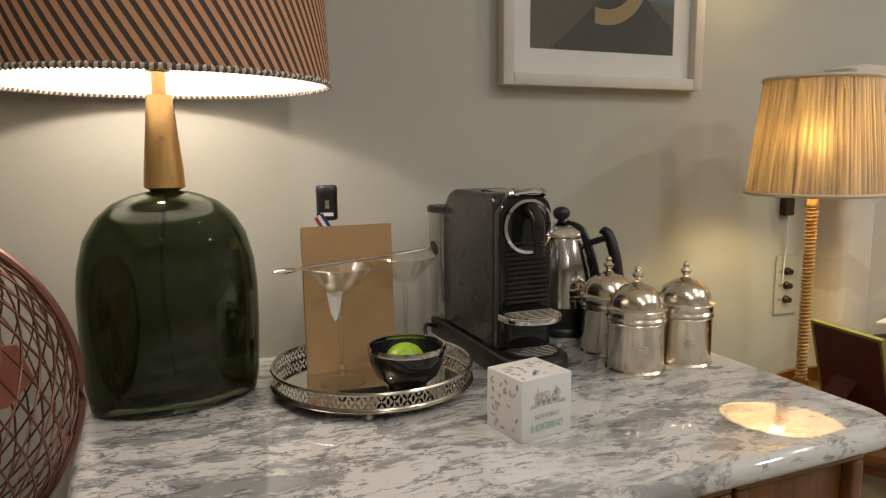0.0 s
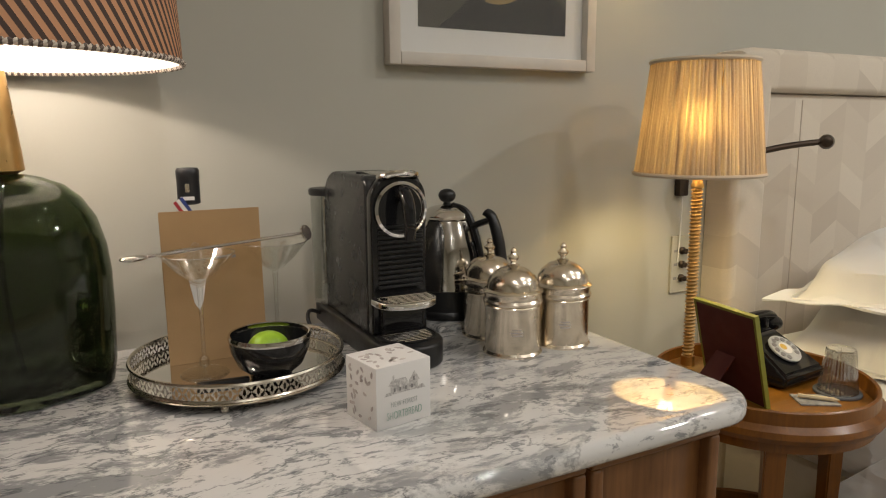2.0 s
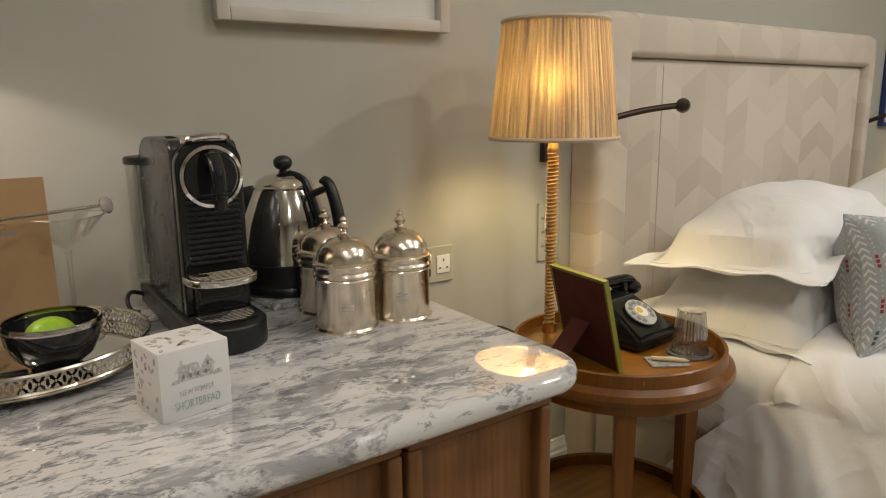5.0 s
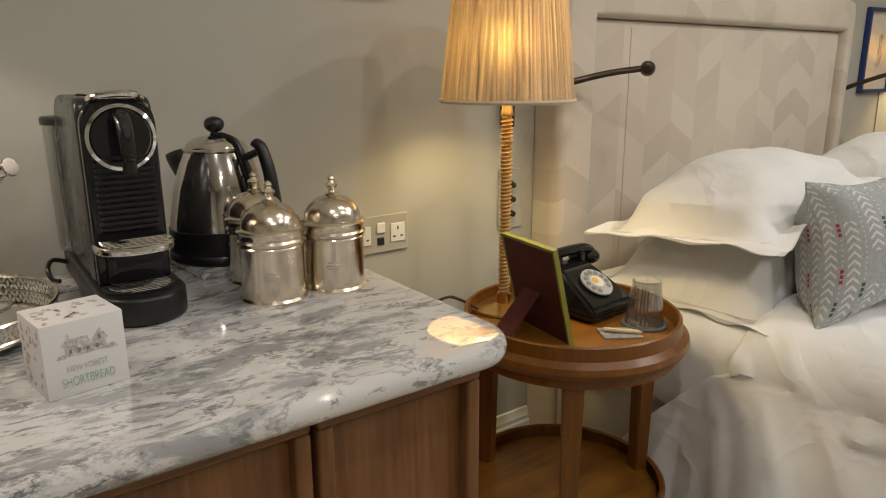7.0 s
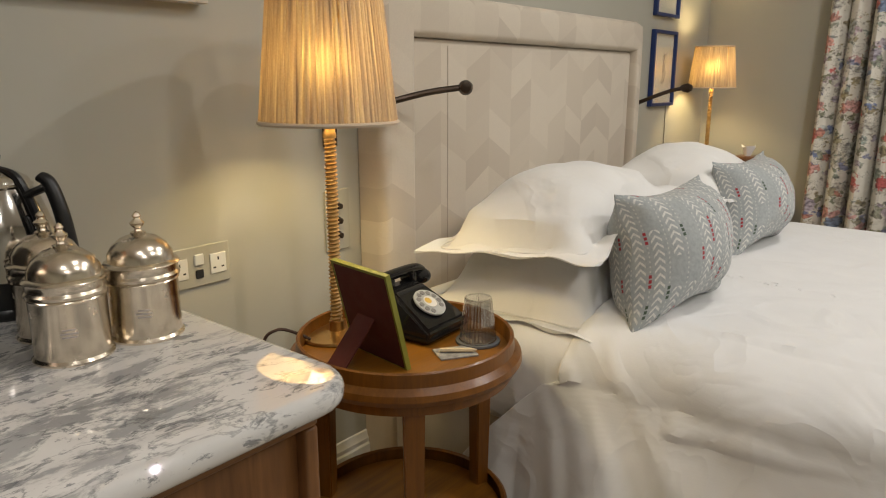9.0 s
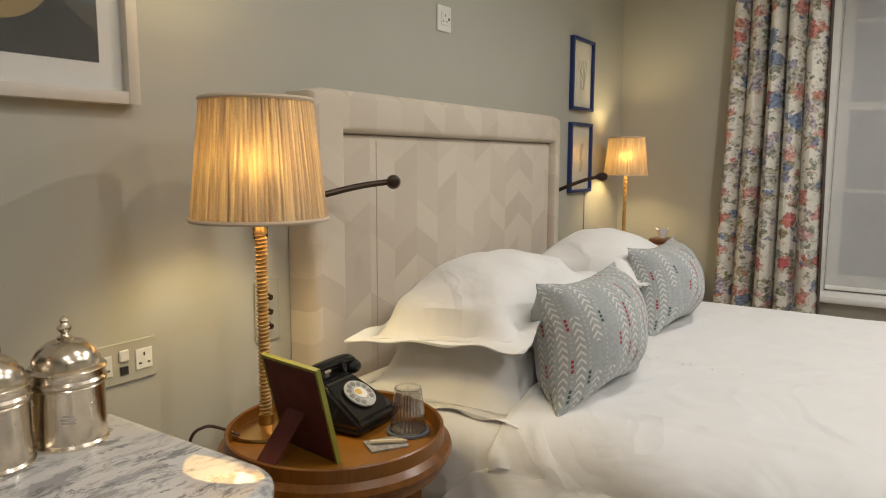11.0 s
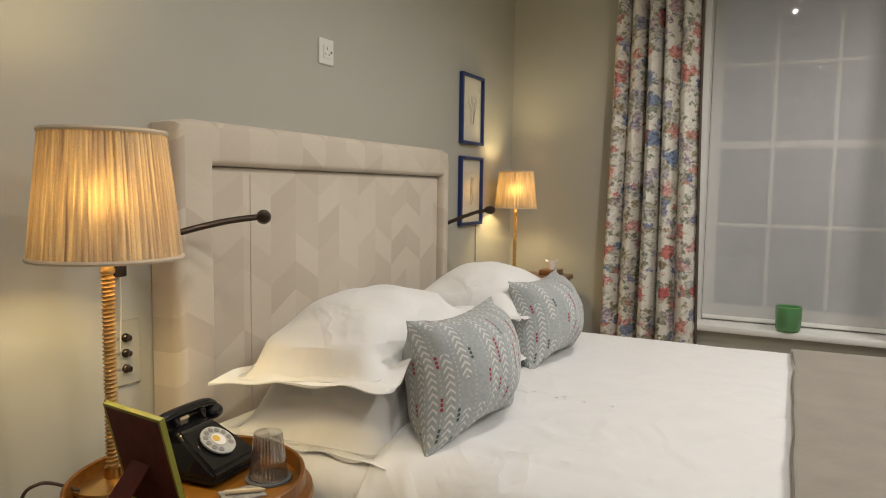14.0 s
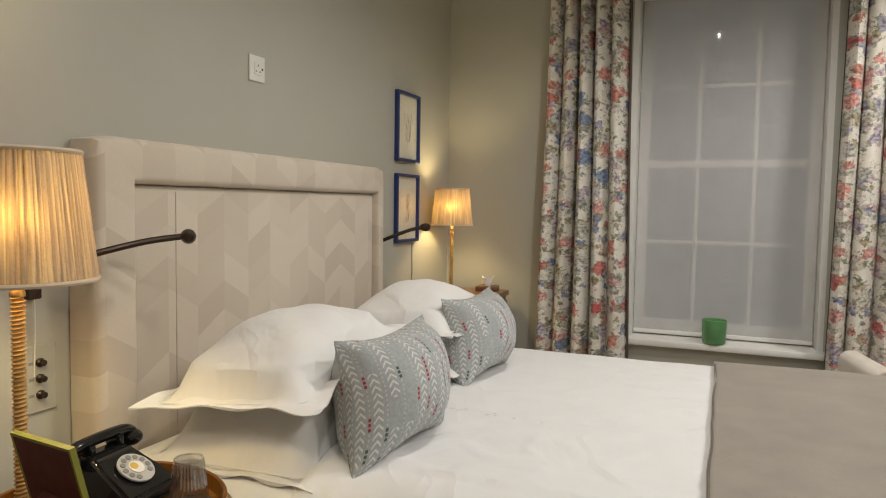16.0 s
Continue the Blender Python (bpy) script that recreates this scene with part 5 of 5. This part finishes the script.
def reading_arm(x, flip, label):
    a = thing("reading_light", (x, YN, 1.10), label, "reading light", "reading lights")
    part("wall_plate", box(-0.018, 0.018, -0.022, -0.0, -0.105, 0.05, 0.004), BRONZE, a)
    part("arm", tube([(0, -0.02, -0.03), (0.01 * flip, -0.06, -0.022), (0.08 * flip, -0.13, 0.008), (0.17 * flip, -0.205, 0.037), (0.245 * flip, -0.262, 0.05)], lambda q: 0.0095 - 0.001 * q, 10), BRONZE, a)
    part("head", turned(lathe([(0, -0.028), (0.012, -0.026), (0.018, -0.012), (0.020, 0.006), (0.014, 0.02), (0, 0.024)], 20), pose(0.255 * flip, -0.27, 0.05, 90, 0, -48 * flip)), BRONZE, a)
    part("lead", tube([(0, -0.012, -0.05), (0.004, -0.012, -0.16), (0.0, -0.01, -0.3)], 0.002, 6), TRIM, a, "white flex")
    return a


reading_arm(1.735, 1.0, "dark bronze swing arm reading light beside the headboard")
reading_arm(3.51, 0.25, "dark bronze reading light on the far side of the headboard").matrix_basis = pose(3.52, YN, 1.085)

# ---- bed ----
def soft_noise(x, y, z=0.0):
    return noise.noise(Vector((x, y, z)))


BX0, BX1, BYH, BYF, BZ = 1.80, 3.53, 2.14, 0.06, 0.605
bed = thing("bed", (0, 0, 0), "double bed made up with a white duvet, draped to the floor", "bed")
part("divan", box(BX0 + 0.06, BX1 - 0.06, BYF + 0.06, BYH, 0.03, 0.34, 0.02), fabric("divan_cloth", (0.55, 0.49, 0.4)), bed, "pale upholstered base")
part("mattress", box(BX0 + 0.035, BX1 - 0.035, BYF + 0.035, BYH, 0.341, BZ - 0.05, 0.09, 5), LINEN, bed)
part("under_sheet", box(BX0 + 0.014, BX1 - 0.014, 1.30, BYH - 0.001, 0.30, BZ - 0.022, 0.085, 6), LINEN, bed, "white fitted sheet")


def drape():
    """Duvet: a path across the bed from near hem over the top to far hem, swept along its length."""
    bm = bmesh.new()
    prof = []
    for i in range(44):
        q = i / 43
        prof.append((BX0 + 0.02 - 0.03 * (1 - q) ** 1.2, 0.07 + (BZ - 0.18) * q, 0.0, 1 - q))
    for i in range(1, 15):
        a = math.pi / 2 * i / 14
        prof.append((BX0 + 0.02 + 0.15 * (1 - math.cos(a)), BZ - 0.11 + 0.11 * math.sin(a), 0.0, 0.0))
    for i in range(1, 90):
        q = i / 90
        prof.append((BX0 + 0.17 + (BX1 - BX0 - 0.235) * q, BZ, 1.0, 0.0))
    for i in range(8, -1, -1):
        a = math.pi / 2 * i / 8
        prof.append((BX1 + 0.02 - 0.085 * (1 - math.cos(a)), BZ - 0.06 + 0.06 * math.sin(a), 0.0, 0.0))
    for i in range(1, 10):
        prof.append((BX1 + 0.02 + 0.03 * i / 9, BZ - 0.06 - 0.45 * i / 9, 0.0, i / 9))
    ny = 300
    rows = []
    for j in range(ny + 1):
        s = j / ny
        row = []
        for x, z, top, fall in prof:
            near = x < 2.5
            head = 1.555 + (0.05 * max(0.0, x - 1.9) if near else 0.05) + (0.36 * fall ** 0.7 if near else 0.2)
            y = head + (BYF - 0.015 - head) * s
            fold, crease = 0.0, 0.0
            if near and x < 2.3:
                # folds fan out from the corner under the pillow
                dy, dz = 1.80 - y, 0.74 - z + 0.35 * max(0.0, x - BX0 - 0.02)
                ang = math.atan2(dy, max(0.02, dz))
                away = math.hypot(dy, dz)
                w = ang * 10.5 + 1.5 * soft_noise(y * 2.3, z * 2.0, x) + 0.9 * away
                crease = (0.5 + 0.5 * math.sin(w)) ** 4 + 0.45 * (0.5 + 0.5 * math.sin(2.3 * w + 1.0 + 2 * soft_noise(y * 3, z * 3, 9.0))) ** 4
                crease *= min(1.0, away / 0.35) * (0.55 + 0.8 * max(-0.3, soft_noise(y * 2.7 + 4, z * 2.2, 1.0)))
            if fall > 0:
                free = max(0.0, min(1.0, (1.66 - y) / 0.25))
                fold = 0.12 * free * fall + (0.35 + 0.65 * free) * (0.35 + fall) * 0.060 * crease
                fold += 0.010 * soft_noise(y * 9, z * 5, 4.0)
                # held flat where the throw lies over it
                fold *= 0.3 + 0.7 * max(0.0, min(1.0, (y - 0.68) / 0.18))
                if near and y < 1.30:
                    # the hem of the upper layer stands off the sheet below it
                    fold += 0.020 * min(1.0, (1.30 - y) / 0.02) * max(0.0, min(1.0, (z - 0.435 - 0.12 * (1.30 - y) - 0.006 * math.sin(5 * y)) / 0.02)) * max(0.0, min(1.0, (0.495 - z) / 0.05))
            lift = 0.010 * soft_noise(x * 2.6, y * 2.6) + 0.005 * soft_noise(x * 8, y * 7, 2.0)
            ridge = 0.006 * max(0.0, 1 - abs(soft_noise(x * 4.5 + 2, y * 5.5, 7.0)) * 5) * (1.0 if x < 2.35 else 0.35)
            if fall == 0 and near:
                ridge += 0.034 * crease * max(0.0, 1 - (x - BX0) / 0.40)
                fold = 0.35 * 0.060 * crease * max(0.0, 1 - (x - BX0 - 0.02) / 0.15)
            side = -1 if near else 1
            edge = min(1.0, s * 60)
            row.append(bm.verts.new((x + side * fold, y, z + (lift + ridge) * (0.4 + 0.6 * top) - 0.012 * (1 - edge))))
        rows.append(row)
    for a, b in zip(rows, rows[1:]):
        for i in range(len(a) - 1):
            bm.faces.new((a[i], a[i + 1], b[i + 1], b[i]))
    last = rows[-1]
    hem = [bm.verts.new((v.co.x, v.co.y - 0.012 + 0.02 * math.sin(v.co.x * 14), min(v.co.z, 0.12))) for v in last]
    for i in range(len(last) - 1):
        if last[i].co.z > 0.13 or last[i + 1].co.z > 0.13:
            bm.faces.new((last[i], last[i + 1], hem[i + 1], hem[i]))
    return bm


dv = tagged(part("duvet", drape(), LINEN), "rumpled white cotton duvet draped over the bed", "duvet")
md = dv.modifiers.new("thick", "SOLIDIFY")
md.thickness, md.offset = 0.012, 1.0


def throw_sheet():
    bm = bmesh.new()
    rows = []
    pts = [(BX0 - 0.105, 0.25), (BX0 - 0.085, 0.40), (BX0 - 0.06, 0.52)] + [(BX0 - 0.05 + 0.10 * (1 - math.cos(math.pi / 2 * i / 8)), 0.565 + 0.062 * math.sin(math.pi / 2 * i / 8)) for i in range(9)]
    n = 40
    pts += [(BX0 + 0.05 + (BX1 - BX0 - 0.10) * i / n, 0.627) for i in range(1, n)]
    pts += [(BX1 + 0.05 - 0.10 * (1 - math.cos(math.pi / 2 * i / 8)), 0.565 + 0.062 * math.sin(math.pi / 2 * i / 8)) for i in range(8, -1, -1)] + [(BX1 + 0.058, 0.45), (BX1 + 0.07, 0.25)]
    for j in range(40):
        y = 0.672 - 0.71 * j / 39
        drop = 0.06 * max(0.0, (j - 33) / 6) ** 2
        rows.append([bm.verts.new((x + 0.006 * soft_noise(y * 5, z * 3) * (1 if z < 0.6 else 0), y + 0.012 * soft_noise(x * 3, 1.0), z - drop + 0.006 * soft_noise(x * 3, y * 3, 5.0))) for x, z in pts])
    for a, b in zip(rows, rows[1:]):
        for i in range(len(pts) - 1):
            bm.faces.new((a[i], a[i + 1], b[i + 1], b[i]))
    return bm


th = tagged(part("bed_throw", throw_sheet(), THROW), "taupe woven wool throw folded across the bed foot", "throw")
md = th.modifiers.new("thick", "SOLIDIFY")
md.thickness, md.offset = 0.010, 1.0
part("stitched_hem", tube([(BX0 + 0.02 + (BX1 - BX0 - 0.04) * i / 60, 0.667 + 0.012 * soft_noise((BX0 + 0.02 + (BX1 - BX0 - 0.04) * i / 60) * 3, 1.0), 0.637 - 0.02 * max(0.0, abs(i / 30 - 1) - 0.9) * 10) for i in range(61)], 0.003, 6), plain("hem_thread", (0.17, 0.145, 0.115), 0.9), th, "darker stitched hem")


def pillow_mesh(w2, d2, t, flange, seed, droop=0.0, pull=0.07, soft=2.6, puff=0.6, along=None):
    """A stuffed pillow in the xy plane, thickness along z, with a flat flange round it."""
    bm = bmesh.new()
    uvl = bm.loops.layers.uv.new("UVMap")
    n = 44
    layers = []
    for s in (1, -1):
        g = []
        for j in range(n + 1):
            row = []
            for i in range(n + 1):
                u, v = 2 * i / n - 1, 2 * j / n - 1
                x, y = u * (w2 + flange), v * (d2 + flange)
                e = max(0.0, 1 - (abs(x) / w2) ** (along or soft)) * max(0.0, 1 - (abs(y) / d2) ** soft)
                # corners pull out, edges pull in
                x *= 1 - pull * (1 - v * v) * abs(u)
                y *= 1 - pull * (1 - u * u) * abs(v)
                hgt = t * e ** puff
                edge = 1 - min(1.0, e * 6)
                wr = 0.016 * soft_noise(x * 9 + seed, y * 9, s) * min(1.0, e * 3) + 0.016 * math.sin(34 * (x + y * 0.4) + seed) * edge * soft_noise(x * 5, y * 5, seed)
                frill = 0.024 * edge * soft_noise(x * 10 + seed, y * 10, 3.3)
                row.append(bm.verts.new((x, y, s * (hgt * (1 + 0.06 * s) + 0.0015) + wr * s + frill - droop * edge)))
            g.append(row)
        layers.append(g)
        # cloth lengths along and across, so that a print lies evenly on the stuffed shape
        across = [[0.0] * (n + 1) for _ in range(n + 1)]
        upward = [[0.0] * (n + 1) for _ in range(n + 1)]
        for j in range(n + 1):
            for i in range(n + 1):
                if i:
                    across[j][i] = across[j][i - 1] + (g[j][i].co - g[j][i - 1].co).length
                if j:
                    upward[j][i] = upward[j - 1][i] + (g[j][i].co - g[j - 1][i].co).length
        for j in range(n):
            for i in range(n):
                f = bm.faces.new((g[j][i], g[j][i + 1], g[j + 1][i + 1], g[j + 1][i]))
                for lp, (jj, ii) in zip(f.loops, ((j, i), (j, i + 1), (j + 1, i + 1), (j + 1, i))):
                    lp[uvl].uv = (across[jj][ii] - across[jj][n // 2], upward[jj][ii] - upward[n // 2][ii] + 0.5)
    a, b = layers
    loop = [(0, i) for i in range(n)] + [(j, n) for j in range(n)] + [(n, i) for i in range(n, 0, -1)] + [(j, 0) for j in range(n, 0, -1)]
    for k0 in range(len(loop)):
        p, q = loop[k0], loop[(k0 + 1) % len(loop)]
        bm.faces.new((a[p[0]][p[1]], a[q[0]][q[1]], b[q[0]][q[1]], b[p[0]][p[1]]))
    return bm


def pillow(m, seed, label, size=(0.345, 0.215, 0.085), flange=0.05, droop=0.035):
    ob = thing("pillow", (0, 0, 0), label, "pillow", "bed pillows")
    ob.matrix_basis = m
    part("cover", pillow_mesh(size[0], size[1], size[2], flange, seed, droop, 0.05, 2.4, 0.75, 1.55), PILLOW, ob)
    pip = bmesh.new()
    w2, d2 = size[0] + 0.004, size[1] + 0.004
    tube([(x, y, 0.004 - droop) for x, y in rounded(-w2, w2, -d2, d2, (0.03,) * 4, 6)], 0.0022, 5, bm=pip, closed=True)
    part("stitched_seam", pip, PILLOW, ob)
    return ob


LOW = "lower white pillow with flanged edge lying on the bed"
HIGH = "upper plump white pillow with flanged edge, propped by the headboard"
pillow(pose(2.215, 1.785, 0.668, 0, -2, 3), 1.0, LOW, (0.335, 0.215, 0.122), 0.045, 0.066)
pillow(pose(2.185, 1.79, 0.834, -5, -6, 6), 4.0, HIGH, (0.33, 0.20, 0.098), 0.048, 0.045)
pillow(pose(3.08, 1.775, 0.690, 1, 0, 2), 7.0, LOW, (0.335, 0.225, 0.088), 0.045)
pillow(pose(3.08, 1.785, 0.805, -4, 0, 2), 9.0, HIGH, (0.335, 0.225, 0.128), 0.045)


def cushion(m, seed, label):
    ob = thing("cushion", (0, 0, 0), label, "cushion", "arrow print cushions")
    ob.matrix_basis = m
    body = pillow_mesh(0.235, 0.160, 0.135, 0.004, seed, 0.0, 0.16, 2.2, 0.55)
    slump = Matrix(((1, 0, 0.30, 0), (0, 1, 0, 0), (0, 0, 1, 0), (0, 0, 0, 1)))
    part("cover", turned(body, slump @ Matrix(((1, 0, 0, 0), (0, 0, -1, 0), (0, 1, 0, 0), (0, 0, 0, 1)))), ARROWS, ob)
    return ob


cushion(pose(2.19, 1.47, 0.752, -20, 0, -3), 2.0, "grey cushion with white arrow print and red stitches")
cushion(pose(3.035, 1.525, 0.752, -20, 0, -3), 6.0, "grey cushion with white arrow print leaning on far pillow")

# ---- pictures by the far lamp ----
def blue_picture(z0, z1, seed, label):
    p = thing("blue_framed_drawing", (3.93, YN, z0), label, "picture", "blue framed drawings")
    w2, hh, t = 0.14, z1 - z0, 0.016
    for b in ((-w2, -w2 + t, 0, hh), (w2 - t, w2, 0, hh), (-w2 + t, w2 - t, 0, t), (-w2 + t, w2 - t, hh - t, hh)):
        part("frame_rail", box(b[0], b[1], -0.024, -0.001, b[2], b[3], 0.002, 1), BLUE, p)
    part("paper", box(-w2 + t, w2 - t, -0.008, -0.003, t, hh - t), PAPER, p, "cream paper")
    rnd = random.Random(seed)
    for s in range(5):
        x, z = rnd.uniform(-0.03, 0.03), hh * 0.3
        pts = []
        for i in range(9):
            pts.append((x, -0.0085, z))
            x += rnd.uniform(-0.02, 0.02)
            z += hh * 0.05
        part("pencil_line", tube(pts, 0.0012, 4), INK, p)
    gl2 = part("glazing", box(-w2 + t, w2 - t, -0.015, -0.0135, t, hh - t), PANE, p)
    gl2.visible_shadow = False
    return p


blue_picture(1.468, 1.832, 3, "small line drawing in a deep blue frame")
blue_picture(1.042, 1.404, 6, "lower small drawing in a deep blue frame")

# ---- far bedside cabinet ----
fb = thing("far_bedside_cabinet", (4.26, 2.03, 0), "dark brown wooden bedside cabinet in the corner", "bedside table")
part("body", box(-0.22, 0.22, -0.19, 0.19, 0.08, 0.715, 0.004), DARKWOOD, fb)
part("top", box(-0.235, 0.235, -0.205, 0.20, 0.7155, 0.745, 0.006), DARKWOOD, fb)
for sx2 in (-0.19, 0.19):
    for sy2 in (-0.16, 0.16):
        part("leg", box(sx2 - 0.02, sx2 + 0.02, sy2 - 0.02, sy2 + 0.02, 0, 0.08), DARKWOOD, fb)
part("drawer", box(-0.20, 0.20, -0.205, -0.1905, 0.5, 0.69, 0.003), DARKWOOD, fb)
tis = thing("tissue_box", (4.40, 1.93, 0.7452), "low dark tissue box with a white tissue", "tissue box")
part("carton", box(-0.06, 0.06, -0.055, 0.055, 0, 0.03, 0.004), DARKWOOD, tis)
tb2 = bmesh.new()
bmesh.ops.create_cone(tb2, segments=12, radius1=0.012, radius2=0.034, depth=0.05, cap_ends=True)
for v in tb2.verts:
    v.co += Vector((0.012 * soft_noise(v.co.x * 60, v.co.y * 60, v.co.z * 40), 0.012 * soft_noise(v.co.y * 70, 3, 1), 0.02 * soft_noise(v.co.x * 50, v.co.y * 50)))
part("tissue", turned(tb2, pose(0, 0, 0.055)), LINEN, tis, "white crumpled tissue")
fx = thing("far_lamp_flex", (4.02, YN - 0.004, 0.75), "thin lamp cable running down the wall", "cable")
part("flex", tube([(0, 0, 0), (0.003, 0, 0.15), (-0.002, 0, 0.3), (0.0, 0, 0.62)], 0.0025, 6), plain("cable_grey", (0.25, 0.22, 0.17), 0.6), fx)

# ---- armchair beyond the bed foot ----
ac = thing("armchair", (4.02, -0.26, 0), "cream upholstered armchair beside the floral curtain", "armchair", rz=100)
CREAM = fabric("cream_upholstery", (0.68, 0.62, 0.54))
part("seat", box(-0.28, 0.28, -0.28, 0.25, 0.16, 0.42, 0.05, 4), CREAM, ac)
part("backrest", box(-0.34, 0.34, 0.20, 0.34, 0.16, 0.78, 0.06, 5), CREAM, ac)
for s in (-1, 1):
    part("armrest", box(s * 0.31 - 0.055, s * 0.31 + 0.055, -0.28, 0.22, 0.16, 0.60, 0.05, 5), CREAM, ac)
    for yy in (-0.22, 0.26):
        part("leg", lathe([(0, 0), (0.014, 0), (0.02, 0.165), (0, 0.165)], 12, at=(s * 0.28, yy, 0)), DARKWOOD, ac)
